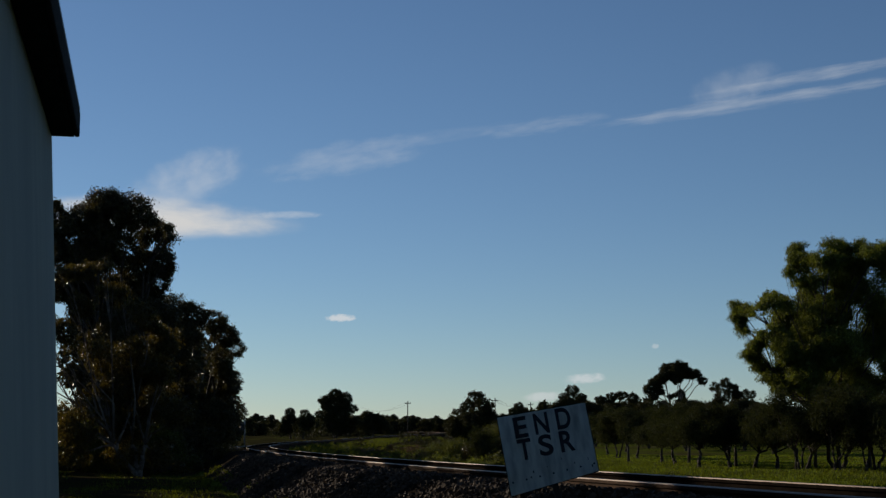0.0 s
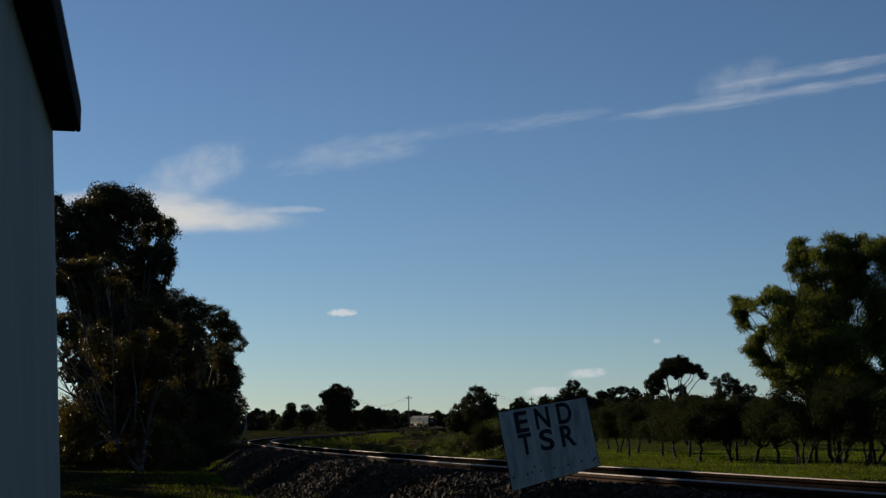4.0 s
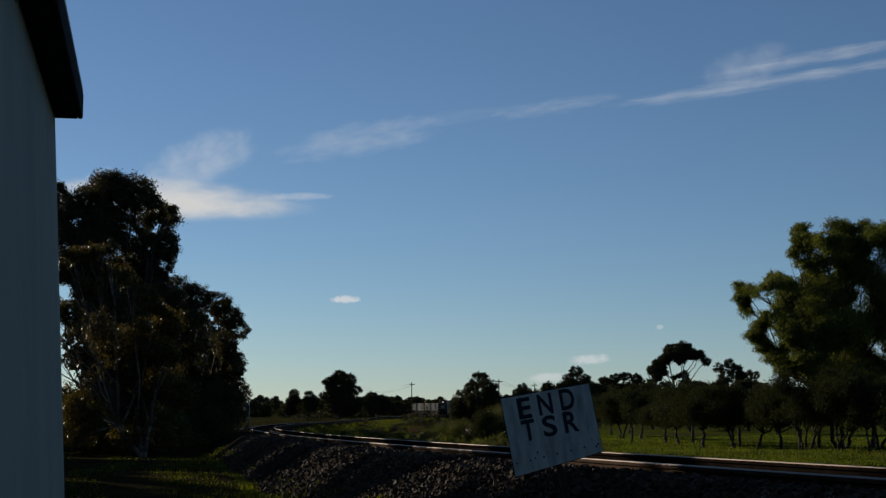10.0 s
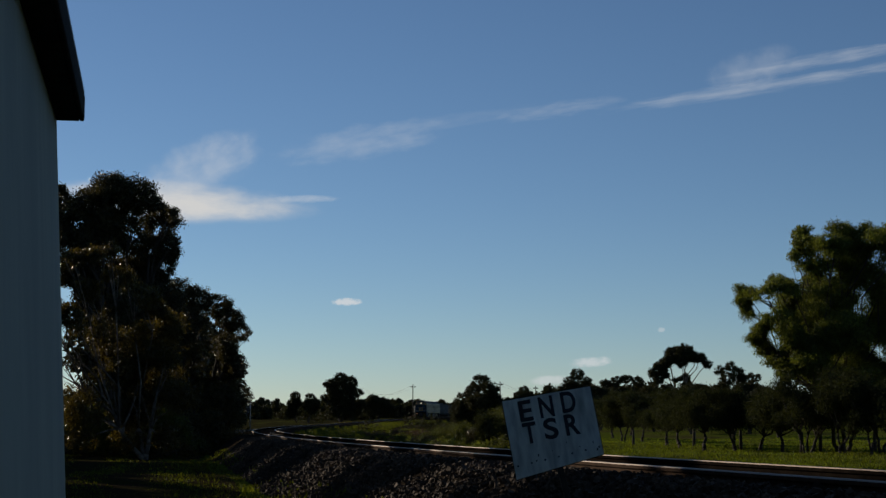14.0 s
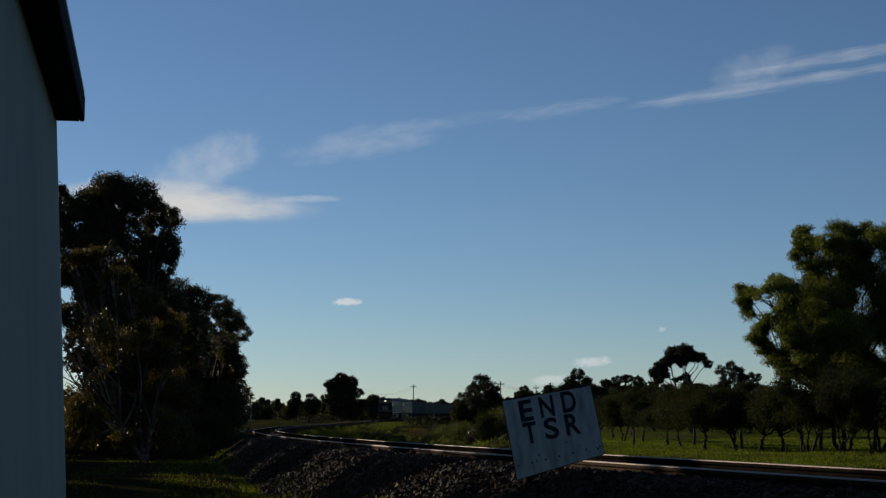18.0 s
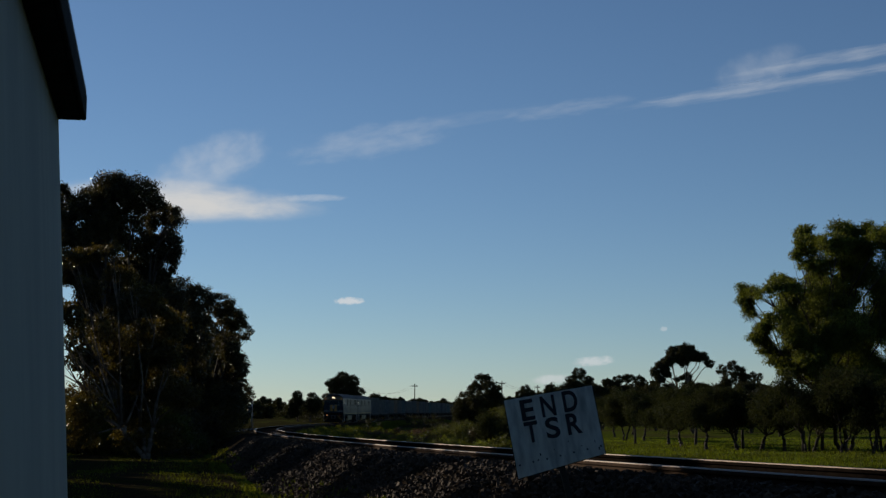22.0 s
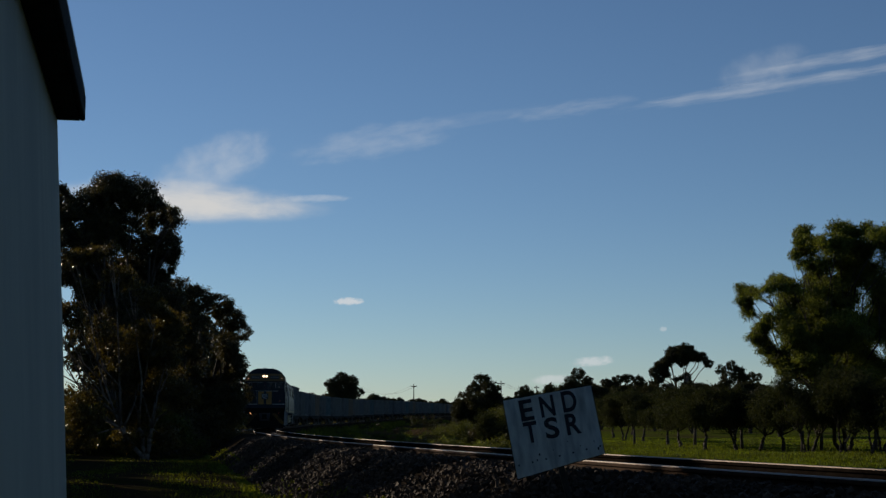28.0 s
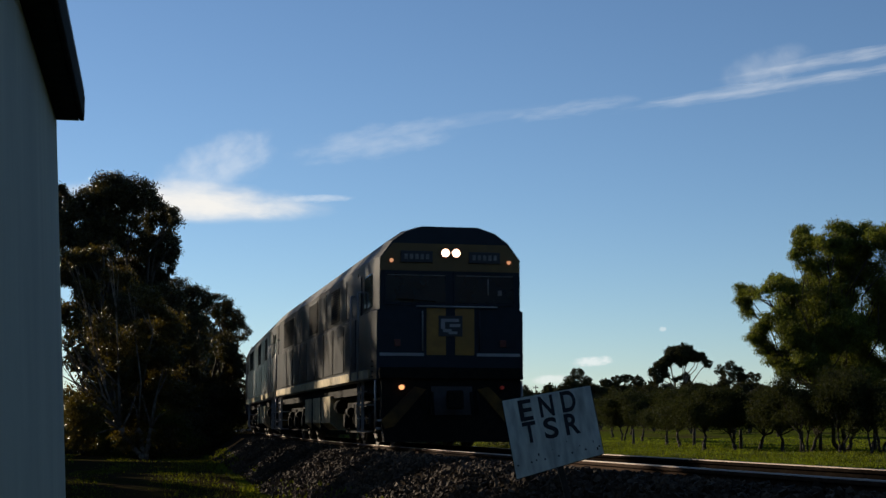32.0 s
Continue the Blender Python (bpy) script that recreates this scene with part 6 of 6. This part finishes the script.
CLOUD_GLOW = 0.95
D = 3600.0
CLOUDS = [
    (cloud("cirrus_cloud", "long bright strand of white cirrus cloud", 815, 3600, 836, -9.2, 960, 50, 7, 0.5, 3.1, 0.34, 0.12, 0.85, power=CLOUD_GLOW), 2),
    (cloud("cirrus_cloud", "broad bright strand of white cirrus cloud", 975, 3610, 908, -10.5, 700, 48, 6, 0.5, 7.7, 0.30, 0.12, 0.85, power=CLOUD_GLOW), 2),
    (cloud("cirrus_cloud", "faint feathered plume of white cirrus cloud", 798, 3620, 890, -16, 278, 110, 4, 0.4, 4.4, 0.2, 0, 0.85, power=CLOUD_GLOW), 2),
    (cloud("cirrus_cloud", "short strand of thin white cirrus cloud", 305, 3600, 778, -9, 400, 50, 7, 0.6, 9.2, 0.15, 0.05, 0.85, power=CLOUD_GLOW), 2),
    (cloud("cirrus_cloud", "fine thread of thin white cirrus cloud", 37, 3610, 750, -9, 536, 44, 7, 0.6, 5.8, 0.07, 0.05, 0.85, power=CLOUD_GLOW), 2),
    (cloud("cirrus_cloud", "soft torn patch of white cirrus cloud", -181, 3600, 695, -10, 518, 110, 6, 0.6, 8.4, 0.24, 0.1, 0.85, power=CLOUD_GLOW), 2),
    (cloud("cirrus_cloud", "bright wedge of white cirrus cloud", -665, 3600, 546, 3, 830, 122, 5, 0.4, 5.2, 0.85, -0.05, 0.7, (1.0, 0.97, 0.92), CLOUD_GLOW, taper=1.5), 2),
    (cloud("cirrus_cloud", "wispy upper plume of white cirrus cloud", -591, 3620, 638, -24, 360, 170, 5, 0.6, 1.9, 0.42, 0.02, 0.9, power=CLOUD_GLOW), 2),
    (cloud("cirrus_cloud", "faint trailing thread of white cirrus cloud", -330, 3610, 553, -1, 194, 25, 4, 0.4, 2.2, 0.35, 0, 0.7, power=CLOUD_GLOW), 2),
    (cloud("small_cloud", "tiny white cumulus cloud low in the sky", -228, 3540, 291, -1, 84, 22, 5, 0.5, 2.4, 0.8, 0, 0.5, power=CLOUD_GLOW), 0.18),
    (cloud("small_cloud", "thin low white cloud above the skyline", 359, 3520, 145, -4, 118, 30, 6, 0.5, 6.6, 0.6, 0.05, 0.6, power=CLOUD_GLOW), 0.18),
    (cloud("small_cloud", "thin low white cloud above the skyline", 258, 3520, 100, -2, 109, 32, 4, 0.4, 1.3, 0.5, 0.05, 0.6, power=CLOUD_GLOW), 0.18),
    (cloud("small_cloud", "tiny bright scrap of cloud", 525, 3500, 221, 0, 19, 14, 3, 0.4, 3.3, 0.35, -0.1, 0.5, power=CLOUD_GLOW), 0.18),
]


# ---- what moves ----
def vehicle_pose(s, half):
    """A vehicle whose bogies stand half its wheelbase either side of station s."""
    a, b = beside(s - half, 0), beside(s + half, 0)
    mid, d = Vector((a + b) / 2), Vector(a - b).normalized()
    right = d.cross(Vector((0, 0, 1))).normalized()
    up = right.cross(d)
    return Matrix((right, d, up)).transposed().to_4x4().copy(), mid


def motions():
    times = [k * 0.5 for k in range(65)]
    for ob, back, base in VEHICLES:
        rows = []
        for t in times:
            m, mid = vehicle_pose(SPEED * (32 - t) + back, base / 2)
            rows.append((t, Matrix.Translation(mid) @ m))
        walk(ob, rows)
    # wheels of the two engines
    for w in LOCO_WHEELS + LOCO_B_WHEELS:
        base = w.location.copy()
        walk(w, [(k / 30, Matrix.Translation(base) @ Matrix.Rotation(-SPEED * (k / 30) / 0.51, 4, "X")) for k in range(0, 961)])
    # and of the wagons next behind them
    for ob, _, _ in VEHICLES[2:7]:
        for fr in ob.children:
            for w in fr.children:
                if w.name.startswith("wheelset"):
                    base = w.location.copy()
                    walk(w, [(k / 28, Matrix.Translation(base) @ Matrix.Rotation(-SPEED * (k / 28) / 0.46, 4, "X")) for k in range(0, 897)])
    # the bird crosses from the upper middle to the right
    path = (
        (0.0, -69.44, 40.00, 28.92),
        (20.0, -13.68, 40.00, 21.65),
        (28.0, -0.28, 39.71, 14.85),
        (28.4, 3.28, 40.00, 11.95),
        (28.5, 4.21, 40.07, 11.30),
        (28.6, 5.08, 40.15, 10.51),
        (28.7, 6.36, 40.22, 10.33),
        (28.8, 7.44, 40.29, 9.87),
        (28.9, 8.53, 40.36, 9.43),
        (29.0, 9.65, 40.44, 9.40),
        (29.1, 10.79, 40.51, 8.86),
        (29.2, 12.12, 40.58, 8.79),
        (29.6, 16.90, 40.87, 7.94),
        (32.0, 40.80, 42.33, 8.03),
    )
    head = Vector((-4.5, -7.5, -1.5)).to_track_quat("-Y", "Z").to_matrix().to_4x4()
    bank = {28.6: 15, 28.7: 30, 28.8: 25, 28.9: 18, 29.0: 2, 29.1: 28, 29.2: 15}
    lift = {28.8: 0.08, 28.9: 0.14, 29.0: 0.04, 29.1: 0.12, 29.2: 0.1}
    walk(BIRD, [(t, Matrix.Translation((x, y, z - 0.12 + lift.get(t, 0))) @ head @ Matrix.Rotation(radians(bank.get(t, 0)), 4, "Y")) for t, x, y, z in path])
    beat = {28.4: 45, 28.5: 32, 28.55: -20, 28.6: -55, 28.65: 5, 28.7: 45, 28.8: 10, 28.9: -18, 28.95: 30, 29.0: 72, 29.05: 5, 29.1: -58, 29.15: -15, 29.2: 25}
    ticks = [k * 0.1 for k in range(284)] + sorted(beat) + [29.3 + k * 0.1 for k in range(28)]
    for w, sx in zip(WINGS, (-1, 1)):
        walk(w, [(t, pose(0, 0, 0, 0, -sx * beat.get(t, 38 * math.sin(t * math.tau / 0.6)), 0)) for t in ticks])
    for ob, drift in CLOUDS:
        m = ob.matrix_world.copy()
        walk(ob, [(t, Matrix.Translation((drift * (t - 20), 0, 0)) @ m) for t in (0, 16, 32)])


motions()
